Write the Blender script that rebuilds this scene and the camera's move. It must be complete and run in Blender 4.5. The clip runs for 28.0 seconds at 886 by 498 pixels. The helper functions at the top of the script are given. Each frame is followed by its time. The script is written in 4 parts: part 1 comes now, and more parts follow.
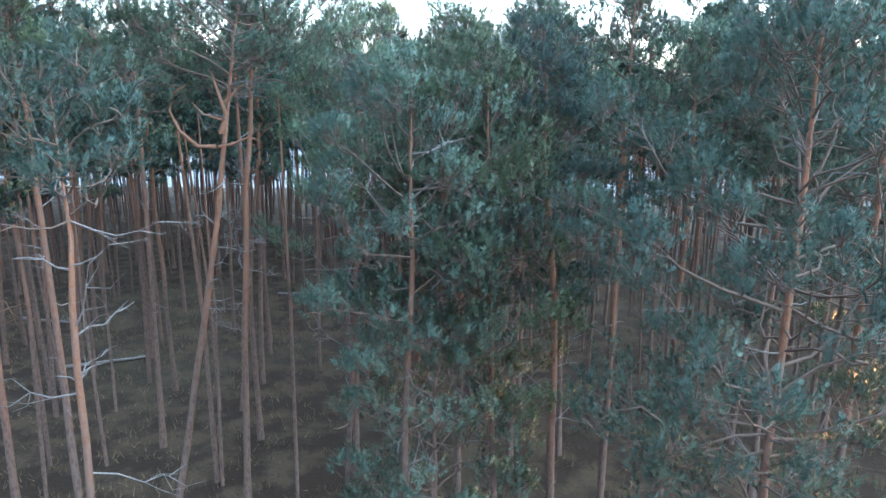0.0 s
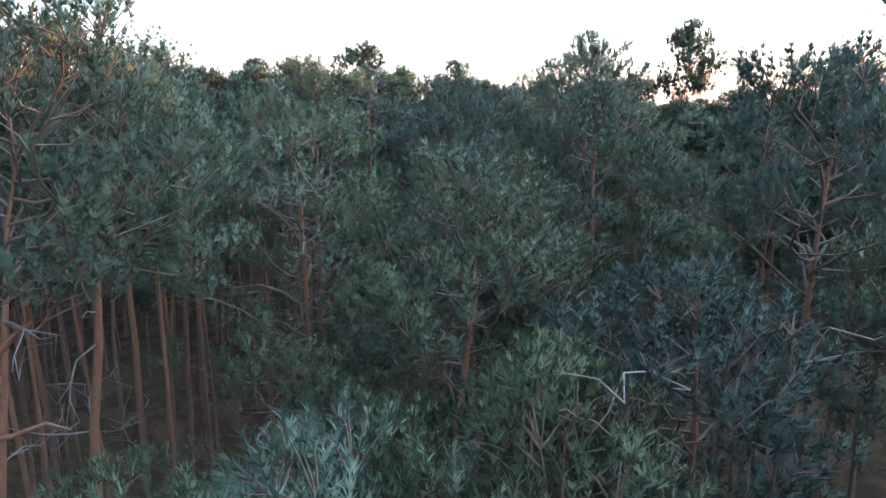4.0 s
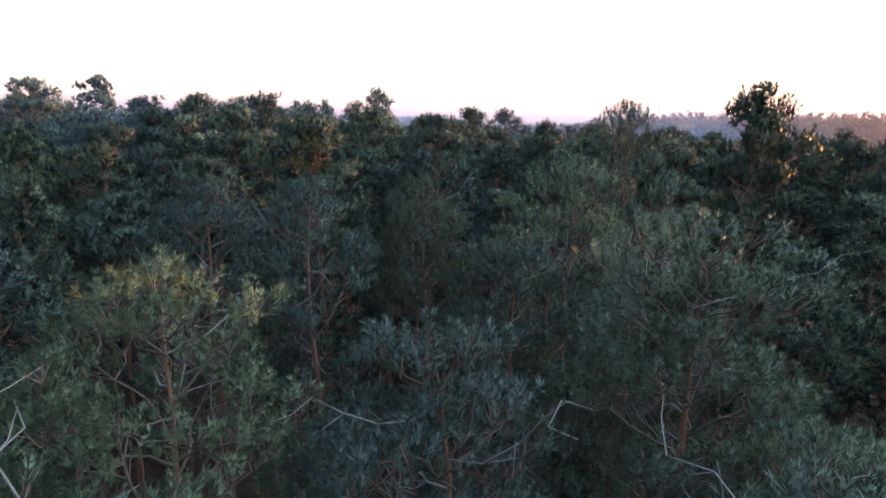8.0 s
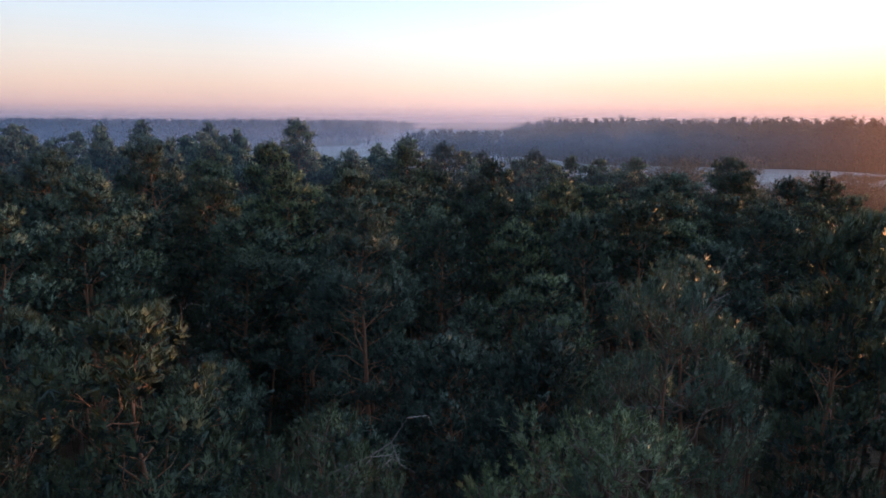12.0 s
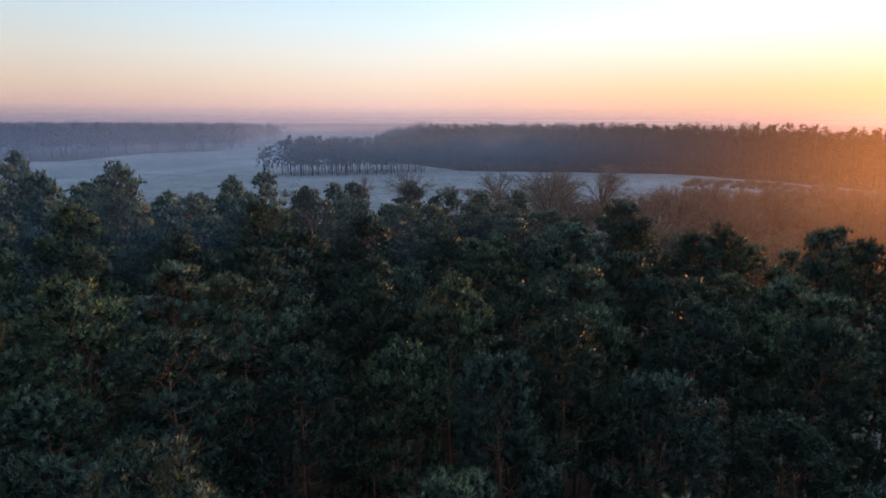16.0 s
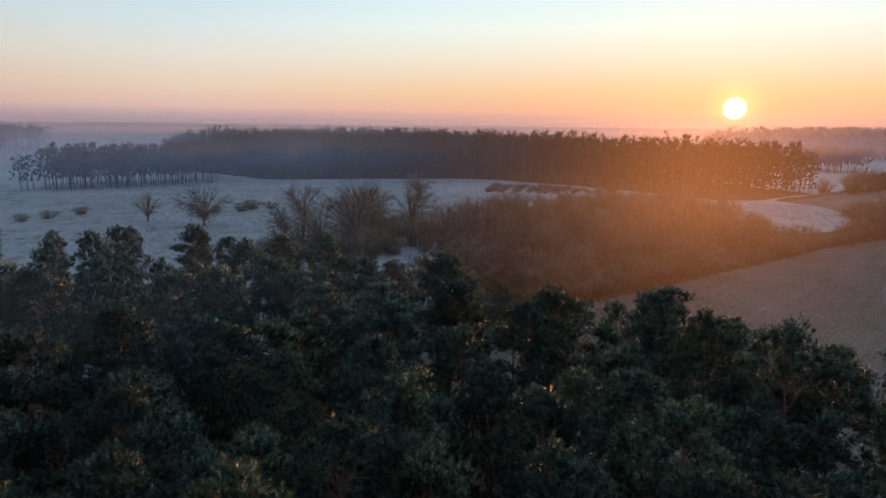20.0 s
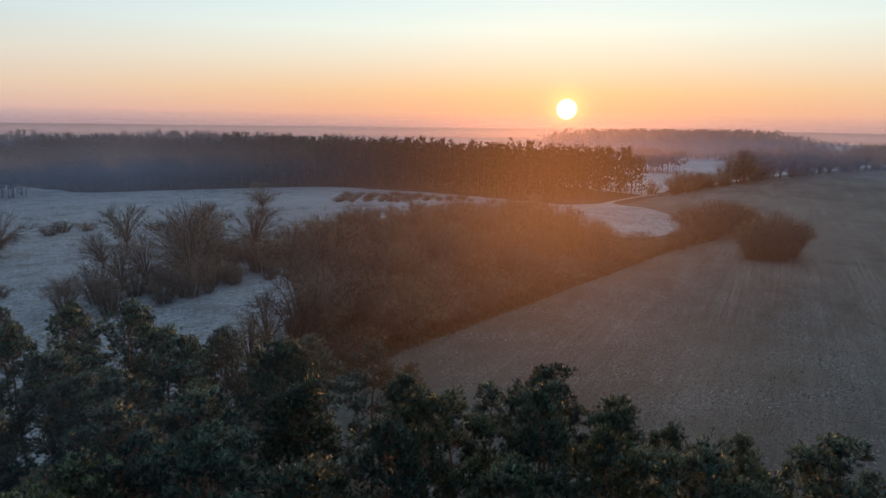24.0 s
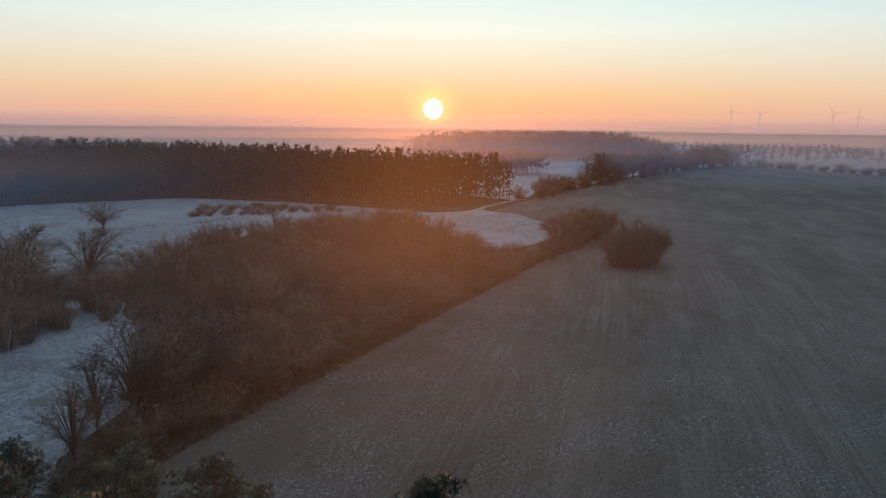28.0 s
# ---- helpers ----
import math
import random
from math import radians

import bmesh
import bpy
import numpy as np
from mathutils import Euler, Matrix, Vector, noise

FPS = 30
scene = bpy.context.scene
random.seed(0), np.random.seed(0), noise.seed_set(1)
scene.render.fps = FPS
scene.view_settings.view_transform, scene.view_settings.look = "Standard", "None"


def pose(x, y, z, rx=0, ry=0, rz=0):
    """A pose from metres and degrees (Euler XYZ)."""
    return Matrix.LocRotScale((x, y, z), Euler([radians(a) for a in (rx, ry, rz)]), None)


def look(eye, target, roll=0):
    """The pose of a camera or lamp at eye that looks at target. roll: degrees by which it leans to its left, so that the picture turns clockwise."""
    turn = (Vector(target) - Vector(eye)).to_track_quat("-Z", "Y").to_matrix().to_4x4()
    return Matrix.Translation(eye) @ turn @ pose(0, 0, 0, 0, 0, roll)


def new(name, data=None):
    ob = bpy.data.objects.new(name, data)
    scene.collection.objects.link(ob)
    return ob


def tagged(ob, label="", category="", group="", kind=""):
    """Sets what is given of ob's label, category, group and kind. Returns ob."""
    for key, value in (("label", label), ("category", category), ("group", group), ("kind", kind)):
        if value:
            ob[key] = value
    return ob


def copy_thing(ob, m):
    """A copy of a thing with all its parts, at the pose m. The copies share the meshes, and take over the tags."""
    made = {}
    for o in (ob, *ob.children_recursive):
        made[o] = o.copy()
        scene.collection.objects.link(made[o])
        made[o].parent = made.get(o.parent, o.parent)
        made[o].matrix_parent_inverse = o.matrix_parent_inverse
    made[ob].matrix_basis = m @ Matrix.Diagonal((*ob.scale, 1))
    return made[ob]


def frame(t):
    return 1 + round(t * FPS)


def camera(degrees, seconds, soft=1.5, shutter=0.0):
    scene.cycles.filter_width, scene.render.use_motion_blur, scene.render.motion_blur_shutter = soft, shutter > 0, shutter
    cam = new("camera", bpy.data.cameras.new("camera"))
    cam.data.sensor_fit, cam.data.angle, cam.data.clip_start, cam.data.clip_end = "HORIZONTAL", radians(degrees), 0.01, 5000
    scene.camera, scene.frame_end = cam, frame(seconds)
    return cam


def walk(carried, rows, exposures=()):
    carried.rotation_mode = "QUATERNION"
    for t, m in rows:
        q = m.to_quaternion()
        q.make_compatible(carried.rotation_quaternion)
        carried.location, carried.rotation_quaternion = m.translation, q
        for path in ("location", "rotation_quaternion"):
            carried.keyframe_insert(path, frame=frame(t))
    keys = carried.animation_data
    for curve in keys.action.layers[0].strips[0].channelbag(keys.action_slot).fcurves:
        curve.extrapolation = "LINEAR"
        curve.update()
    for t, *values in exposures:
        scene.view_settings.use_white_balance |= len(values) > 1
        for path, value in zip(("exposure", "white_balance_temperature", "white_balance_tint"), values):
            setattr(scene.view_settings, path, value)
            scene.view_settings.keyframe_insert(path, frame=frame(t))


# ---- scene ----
cam = camera(69.93, 28.0)

# the climb over the wood: seconds, x, y, z, yaw, pitch, roll
PATH = [
    (0, 0.00, 0.00, 11.00, 0.00, -11.10, 0.35),
    (1, 0.01, 2.00, 11.74, -0.01, -11.15, 0.38),
    (2, 0.02, 3.99, 12.47, -0.02, -11.20, 0.41),
    (2.5, 0.02, 4.98, 12.84, -0.03, -11.22, 0.42),
    (3.5, 0.00, 6.95, 13.60, -0.03, -11.27, 0.46),
    (4.5, -0.03, 8.91, 14.36, -0.08, -11.32, 0.49),
    (5, -0.04, 9.87, 14.73, -0.20, -11.34, 0.50),
    (6, -0.04, 11.76, 15.46, -0.68, -11.38, 0.52),
    (7, -0.03, 13.64, 16.17, -1.28, -11.41, 0.52),
    (8, 0.02, 15.56, 16.87, -1.76, -11.43, 0.51),
    (9, 0.11, 17.52, 17.55, -2.49, -11.43, 0.46),
    (10, 0.23, 19.48, 18.24, -3.75, -11.42, 0.39),
    (11, 0.37, 21.44, 18.95, -5.45, -11.40, 0.31),
    (12, 0.54, 23.39, 19.68, -7.63, -11.38, 0.24),
    (12.5, 0.66, 24.36, 20.03, -8.82, -11.37, 0.21),
    (13.5, 0.97, 26.30, 20.74, -11.18, -11.35, 0.18),
    (14.5, 1.36, 28.22, 21.43, -13.89, -11.32, 0.19),
    (15, 1.60, 29.16, 21.77, -15.48, -11.31, 0.21),
    (16, 2.17, 31.00, 22.43, -19.10, -11.28, 0.29),
    (17, 2.86, 32.79, 23.07, -23.41, -11.25, 0.39),
    (18, 3.69, 34.51, 23.74, -28.07, -11.21, 0.50),
    (19, 4.65, 36.18, 24.41, -32.58, -11.18, 0.59),
    (20, 5.71, 37.77, 25.10, -36.37, -11.15, 0.66),
    (21, 6.85, 39.28, 25.79, -39.92, -11.12, 0.70),
    (21.5, 7.45, 40.01, 26.14, -41.60, -11.11, 0.71),
    (22.5, 8.77, 41.43, 26.84, -44.86, -11.08, 0.72),
    (23.5, 10.29, 42.84, 27.54, -48.09, -11.06, 0.72),
    (24, 11.11, 43.52, 27.89, -49.79, -11.05, 0.72),
    (25, 12.73, 44.78, 28.58, -53.54, -11.02, 0.71),
    (25.5, 13.50, 45.32, 28.92, -55.67, -11.01, 0.70),
    (26, 14.27, 45.80, 29.26, -57.71, -11.00, 0.70),
    (26.5, 15.04, 46.25, 29.60, -59.36, -10.99, 0.69),
    (27, 15.80, 46.68, 29.94, -60.53, -10.98, 0.69),
    (27.5, 16.56, 47.11, 30.27, -61.13, -10.96, 0.69),
    (28, 17.33, 47.56, 30.61, -61.48, -10.95, 0.69),
]
# the picture darkens as the bright sky comes into view
EXPOSURE = [(0.0, 2.6, 5600, 5), (1.0, 2.1, 5600, 5), (2.0, 1.38, 5800, 7), (2.5, 1.25, 5900, 8), (4.5, 1.75, 5900, 14), (6.0, 1.45, 6000, 16), (8.0, 0.95, 6000, 18), (9.5, 0.72, 6000, 18),
            (11.0, 0.16, 5950, 18), (14.5, -0.22, 5850, 13), (18.0, -0.55, 5900, 11), (21.0, -0.66, 6000, 10), (28.0, -0.7, 6150, 9)]
walk(cam, [(t, pose(x, y, z, 90 + p, -r, w)) for t, x, y, z, w, p, r in PATH], EXPOSURE)

# ------------------------------------------------------------ light
SUN_AZ, SUN_EL = 60.57, 1.5          # degrees from +y towards +x, and above the horizon
sun_dir = Vector((math.sin(radians(SUN_AZ)) * math.cos(radians(SUN_EL)), math.cos(radians(SUN_AZ)) * math.cos(radians(SUN_EL)), math.sin(radians(SUN_EL))))


class Nodes:
    """Short ways to add and join shader nodes."""

    def __init__(self, tree):
        self.tree = tree
        tree.nodes.clear()

    def add(self, kind, **sets):
        n = self.tree.nodes.new(kind)
        for key, value in sets.items():
            setattr(n, key, value)
        return n

    def put(self, socket, value):
        if isinstance(value, bpy.types.NodeSocket):
            self.tree.links.new(value, socket)
        elif value is not None:
            if socket.type == "RGBA" and len(value) == 3:
                value = (*value, 1)
            socket.default_value = value

    def math(self, op, a, b=None, c=None, clamp=False):
        n = self.add("ShaderNodeMath", operation=op, use_clamp=clamp)
        for s, v in zip(n.inputs, (a, b, c)):
            self.put(s, v)
        return n.outputs[0]

    def vec(self, op, a, b=None):
        n = self.add("ShaderNodeVectorMath", operation=op)
        self.put(n.inputs[0], a)
        self.put(n.inputs[1], b)
        return n.outputs["Value"] if op == "DOT_PRODUCT" else n.outputs[0]

    def ramp(self, fac, stops):
        n = self.add("ShaderNodeValToRGB")
        e = n.color_ramp.elements
        while len(e) < len(stops):
            e.new(0.5)
        for el, (p, c) in zip(e, stops):
            el.position = p
            el.color = (*c, 1) if not isinstance(c, (int, float)) else (c, c, c, 1)
        self.put(n.inputs[0], fac)
        return n.outputs[0]

    def mix(self, fac, a, b, blend="MIX"):
        n = self.add("ShaderNodeMix", data_type="RGBA", blend_type=blend)
        self.put(n.inputs[0], fac)
        self.put(n.inputs[6], a)
        self.put(n.inputs[7], b)
        return n.outputs[2]

    def noise(self, vector, scale, detail=4.0, rough=0.6, distort=0.0):
        n = self.add("ShaderNodeTexNoise")
        self.put(n.inputs["Vector"], vector)
        n.inputs["Scale"].default_value, n.inputs["Detail"].default_value = scale, detail
        n.inputs["Roughness"].default_value, n.inputs["Distortion"].default_value = rough, distort
        return n.outputs["Fac"]

    def range(self, v, a, b, c=0.0, d=1.0):
        n = self.add("ShaderNodeMapRange")
        for s, x in zip(n.inputs, (v, a, b, c, d)):
            self.put(s, x)
        return n.outputs[0]


def make_world():
    world = bpy.data.worlds.new("dawn_sky")
    scene.world = world
    world.use_nodes = True
    n = Nodes(world.node_tree)
    way = n.add("ShaderNodeTexCoord").outputs["Generated"]
    way = n.vec("NORMALIZE", way)
    xyz = n.add("ShaderNodeSeparateXYZ")
    n.put(xyz.inputs[0], way)
    up = n.math("MAXIMUM", xyz.outputs[2], 0.0)
    cool = n.ramp(up, [(0.0, (0.66, 0.47, 0.50)), (0.022, (0.90, 0.58, 0.47)), (0.05, (0.97, 0.71, 0.52)), (0.095, (0.95, 0.86, 0.71)),
                       (0.14, (0.82, 0.90, 0.86)), (0.20, (0.63, 0.83, 0.91)), (0.42, (0.62, 0.80, 0.98)), (1.0, (0.68, 0.86, 1.05))])
    warm = n.ramp(up, [(0.0, (0.76, 0.42, 0.34)), (0.022, (0.92, 0.46, 0.27)), (0.05, (0.97, 0.58, 0.30)), (0.095, (0.97, 0.79, 0.56)),
                       (0.14, (0.98, 0.97, 0.80)), (0.20, (0.80, 0.94, 0.90)), (0.42, (0.62, 0.78, 0.92)), (1.0, (0.68, 0.86, 1.05))])
    near = n.vec("DOT_PRODUCT", way, tuple(sun_dir))
    side = n.range(near, 0.70, 0.995)
    sky = n.mix(1.0, n.mix(side, cool, warm), n.ramp(near, [(0.0, 1.06), (0.30, 1.10), (0.60, 1.32), (0.90, 1.54), (1.0, 1.62)]), "MULTIPLY")
    sky = n.mix(1.0, sky, n.ramp(n.range(near, -1.0, 1.0), [(0.0, (0.18, 0.22, 0.30)), (0.36, (0.22, 0.27, 0.36)), (0.46, (0.90, 0.95, 1.0)), (0.55, 1.0)]), "MULTIPLY")
    halo = n.math("POWER", n.math("MAXIMUM", near, 0.0), 3200.0)
    disc = n.range(near, math.cos(radians(0.90)), math.cos(radians(0.68)))
    sky = n.mix(1.0, sky, n.mix(halo, (0, 0, 0), (0.95, 0.62, 0.08)), "ADD")
    sky = n.mix(1.0, sky, n.mix(disc, (0, 0, 0), (6.0, 5.0, 3.0)), "ADD")
    air = n.add("ShaderNodeTexSky", sky_type="NISHITA", sun_disc=False, sun_elevation=radians(SUN_EL), sun_rotation=radians(SUN_AZ), air_density=1.0, dust_density=0.3)
    bg_air, bg = n.add("ShaderNodeBackground"), n.add("ShaderNodeBackground")
    n.put(bg_air.inputs[0], air.outputs[0])
    bg_air.inputs[1].default_value = 0.02
    n.put(bg.inputs[0], sky)
    bg.inputs[1].default_value = 0.95
    both = n.add("ShaderNodeAddShader")
    n.put(both.inputs[0], bg_air.outputs[0])
    n.put(both.inputs[1], bg.outputs[0])
    n.put(n.add("ShaderNodeOutputWorld").inputs[0], both.outputs[0])


make_world()
sun = new("sun", bpy.data.lights.new("sun", "SUN"))
sun.data.energy, sun.data.angle, sun.data.color = 4.4, radians(1.2), (1.0, 0.44, 0.15)
sun.matrix_world = look((sun_dir.x * 300, sun_dir.y * 300, 300 * math.tan(radians(2.2))), (0, 0, 0))


# ------------------------------------------------------------ materials
def material(name, build):
    m = bpy.data.materials.new(name)
    m.use_nodes = True
    n = Nodes(m.node_tree)
    out = n.add("ShaderNodeOutputMaterial")
    n.put(out.inputs[0], build(n))
    return m


def surface(n, colour, rough=0.8, bump=None, strength=0.4, distance=0.02, spec=0.3):
    p = n.add("ShaderNodeBsdfPrincipled")
    n.put(p.inputs["Base Color"], colour)
    n.put(p.inputs["Roughness"], rough)
    p.inputs["Specular IOR Level"].default_value = spec
    if bump is not None:
        b = n.add("ShaderNodeBump")
        b.inputs["Strength"].default_value, b.inputs["Distance"].default_value = strength, distance
        n.put(b.inputs["Height"], bump)
        n.put(p.inputs["Normal"], b.outputs[0])
    return p.outputs[0]


def place(n):
    return n.add("ShaderNodeTexCoord").outputs["Object"]


def where(n):
    return n.add("ShaderNodeNewGeometry").outputs["Position"]


def needles_mat(n):
    own = n.add("ShaderNodeObjectInfo").outputs["Random"]
    each = n.add("ShaderNodeNewGeometry").outputs["Random Per Island"]
    patch = n.noise(place(n), 0.9, 2.0)
    shoot = n.range(n.noise(place(n), 3.2, 2.0), 0.36, 0.66)
    each = n.math("ADD", n.math("MULTIPLY", each, 0.35), n.math("MULTIPLY", shoot, 0.65))
    a = n.mix(each, (0.056, 0.092, 0.074), (0.190, 0.254, 0.200))
    b = n.mix(each, (0.062, 0.092, 0.050), (0.205, 0.240, 0.132))
    c = n.mix(n.range(n.math("ADD", n.math("MULTIPLY", own, 0.7), patch), 0.52, 1.05), a, b)
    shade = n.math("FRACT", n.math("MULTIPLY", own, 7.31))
    c = n.mix(1.0, c, n.ramp(shade, [(0.0, (0.48, 0.52, 0.54)), (0.5, (0.92, 0.93, 0.93)), (1.0, (1.55, 1.52, 1.40))]), "MULTIPLY")
    c = n.mix(n.math("GREATER_THAN", each, 0.985), c, (0.22, 0.12, 0.05))
    thin = n.add("ShaderNodeBsdfTranslucent")
    n.put(thin.inputs[0], c)
    both = n.add("ShaderNodeMixShader")
    both.inputs[0].default_value = 0.25
    n.put(both.inputs[1], surface(n, c, 0.5, spec=0.3))
    n.put(both.inputs[2], thin.outputs[0])
    return both.outputs[0]


# needles coloured darker than the outer ones, as painted shade inside the crown
def inner_shade_mat(n):
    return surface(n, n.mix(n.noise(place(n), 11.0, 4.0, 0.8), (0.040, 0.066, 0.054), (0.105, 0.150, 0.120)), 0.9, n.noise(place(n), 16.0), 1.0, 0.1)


def bark_mat(n):
    p = place(n)
    z = n.add("ShaderNodeSeparateXYZ")
    n.put(z.inputs[0], p)
    own = n.add("ShaderNodeObjectInfo").outputs["Random"]
    flakes = n.add("ShaderNodeTexVoronoi", feature="F1")
    n.put(flakes.inputs["Vector"], n.vec("MULTIPLY", p, (1, 1, 0.45)))
    flakes.inputs["Scale"].default_value = 13.0
    grain = n.noise(p, 30.0, 5.0)
    low = n.mix(grain, (0.062, 0.042, 0.035), (0.22, 0.150, 0.122))
    high = n.mix(grain, (0.23, 0.088, 0.045), (0.50, 0.235, 0.130))
    h = n.math("ADD", z.outputs[2], n.math("MULTIPLY", n.noise(p, 1.2), 5.0))
    h = n.math("ADD", h, n.math("MULTIPLY", own, -4.0))
    c = n.mix(n.range(h, 5.0, 10.0), low, high)
    c = n.mix(n.range(flakes.outputs["Distance"], 0.25, 0.6, 0.0, 0.45), c, (0.27, 0.175, 0.135))
    return surface(n, c, 0.85, n.math("ADD", flakes.outputs["Distance"], grain), 0.7, 0.03)


def twig_mat(n):
    c = n.mix(n.noise(place(n), 14.0), (0.12, 0.10, 0.09), (0.36, 0.31, 0.28))
    return surface(n, c, 0.85)


def limb_mat(n):
    c = n.mix(n.noise(place(n), 9.0), (0.085, 0.055, 0.042), (0.27, 0.19, 0.145))
    return surface(n, c, 0.85)


def shrub_mat(n):
    own = n.add("ShaderNodeObjectInfo").outputs["Random"]
    each = n.add("ShaderNodeNewGeometry").outputs["Random Per Island"]
    c = n.mix(each, (0.075, 0.043, 0.028), (0.25, 0.150, 0.090))
    c = n.mix(n.math("MULTIPLY", own, 0.5), c, (0.17, 0.14, 0.10))
    tone = n.math("FRACT", n.math("MULTIPLY", own, 5.17))
    c = n.mix(1.0, c, n.ramp(tone, [(0.0, (0.55, 0.56, 0.60)), (0.5, (0.95, 0.95, 0.95)), (1.0, (1.60, 1.48, 1.30))]), "MULTIPLY")
    return surface(n, c, 0.85)


def litter_mat(n):
    p = where(n)
    big, mid, fine = n.noise(p, 0.09, 3.0), n.noise(p, 0.7, 4.0), n.noise(p, 9.0, 5.0, 0.7)
    c = n.mix(fine, (0.016, 0.009, 0.005), (0.072, 0.042, 0.025))
    c = n.mix(n.range(mid, 0.45, 0.62), c, n.mix(fine, (0.042, 0.026, 0.015), (0.15, 0.098, 0.058)))
    c = n.mix(n.range(big, 0.5, 0.68, 0.0, 0.6), c, n.mix(fine, (0.040, 0.034, 0.019), (0.14, 0.115, 0.07)))
    away = n.add("ShaderNodeVectorMath", operation="LENGTH")
    n.put(away.inputs[0], n.vec("SUBTRACT", p, (20, 60, 0)))
    plots = n.mix(n.noise(p, 0.006, 3.0), (0.15, 0.14, 0.13), (0.32, 0.31, 0.30))
    c = n.mix(n.range(away.outputs["Value"], 380, 620), c, plots)
    return surface(n, c, 0.95, n.math("ADD", mid, n.math("MULTIPLY", fine, 0.5)), 0.8, 0.15)


def field_mat(n):
    p = where(n)
    turn = n.add("ShaderNodeVectorRotate", rotation_type="Z_AXIS")
    n.put(turn.inputs["Vector"], p)
    turn.inputs["Angle"].default_value = radians(-12)
    rows = n.noise(n.vec("MULTIPLY", turn.outputs[0], (0.035, 1.6, 1.0)), 1.0, 4.0)
    wide = n.noise(n.vec("MULTIPLY", turn.outputs[0], (0.012, 0.12, 1.0)), 1.0, 3.0)
    big, mid, fine = n.noise(p, 0.012, 3.0), n.noise(p, 0.12, 4.0), n.noise(p, 3.5, 6.0, 0.75)
    clod = n.noise(p, 0.9, 5.0, 0.75)
    c = n.mix(n.range(fine, 0.3, 0.7), (0.056, 0.045, 0.036), (0.178, 0.150, 0.124))
    c = n.mix(n.range(clod, 0.46, 0.62, 0.0, 0.6), c, n.mix(fine, (0.042, 0.036, 0.026), (0.13, 0.108, 0.080)))
    c = n.mix(n.range(n.math("ADD", rows, n.math("MULTIPLY", wide, 1.2)), 0.98, 1.35, 0.0, 0.42), c, (0.30, 0.25, 0.20))
    dark = n.noise(n.vec("MULTIPLY", turn.outputs[0], (0.018, 0.040, 1.0)), 1.0, 4.0, 0.6, 0.8)
    c = n.mix(n.range(dark, 0.48, 0.62, 0.0, 0.7), c, n.mix(fine, (0.038, 0.032, 0.022), (0.115, 0.098, 0.068)))
    c = n.mix(n.range(big, 0.45, 0.62, 0.0, 0.45), c, n.mix(fine, (0.105, 0.088, 0.066), (0.27, 0.23, 0.18)))
    frost = n.math("MULTIPLY", n.range(n.noise(p, 2.6, 5.0, 0.75), 0.53, 0.62), n.range(mid, 0.42, 0.60))
    c = n.mix(n.math("MULTIPLY", frost, 0.55), c, (0.46, 0.46, 0.48))
    c = n.mix(1.0, c, (0.84, 0.85, 0.87), "MULTIPLY")
    return surface(n, c, 0.9, n.math("ADD", n.math("ADD", fine, clod), n.math("MULTIPLY", rows, 0.6)), 1.0, 0.12)


def meadow_mat(n):
    p = where(n)
    big, mid, fine = n.noise(p, 0.02, 3.0, 0.6, 0.5), n.noise(p, 0.16, 4.0, 0.65, 0.6), n.noise(p, 1.7, 6.0, 0.75)
    lumps = n.noise(p, 0.55, 4.0, 0.7, 0.4)
    c = n.mix(n.range(fine, 0.32, 0.68), (0.125, 0.128, 0.130), (0.50, 0.51, 0.53))
    c = n.mix(n.range(lumps, 0.48, 0.62, 0.0, 0.7), c, n.mix(fine, (0.085, 0.082, 0.072), (0.26, 0.255, 0.245)))
    c = n.mix(n.range(mid, 0.50, 0.64, 0.0, 0.65), c, n.mix(fine, (0.072, 0.070, 0.060), (0.22, 0.215, 0.20)))
    c = n.mix(n.range(big, 0.50, 0.64, 0.0, 0.6), c, n.mix(fine, (0.24, 0.235, 0.23), (0.58, 0.58, 0.60)))
    return surface(n, c, 0.9, n.math("ADD", mid, n.math("ADD", lumps, fine)), 0.9, 0.3)


def far_field_mat(n):
    p = where(n)
    c = n.mix(n.noise(p, 0.03, 5.0), (0.22, 0.21, 0.20), (0.52, 0.52, 0.52))
    return surface(n, c, 0.95)


def far_wood_mat(n):
    p = where(n)
    each = n.add("ShaderNodeNewGeometry").outputs["Random Per Island"]
    c = n.mix(each, (0.020, 0.028, 0.022), (0.060, 0.074, 0.052))
    c = n.mix(n.range(n.noise(p, 0.02), 0.48, 0.62, 0.0, 0.7), c, n.mix(each, (0.05, 0.036, 0.028), (0.11, 0.08, 0.056)))
    return surface(n, c, 0.85)


def far_trunk_mat(n):
    each = n.add("ShaderNodeNewGeometry").outputs["Random Per Island"]
    return surface(n, n.mix(each, (0.05, 0.036, 0.028), (0.13, 0.095, 0.07)), 0.9)


def white_mat(n):
    return surface(n, n.mix(n.noise(place(n), 0.2), (0.70, 0.70, 0.70), (0.82, 0.82, 0.82)), 0.5)


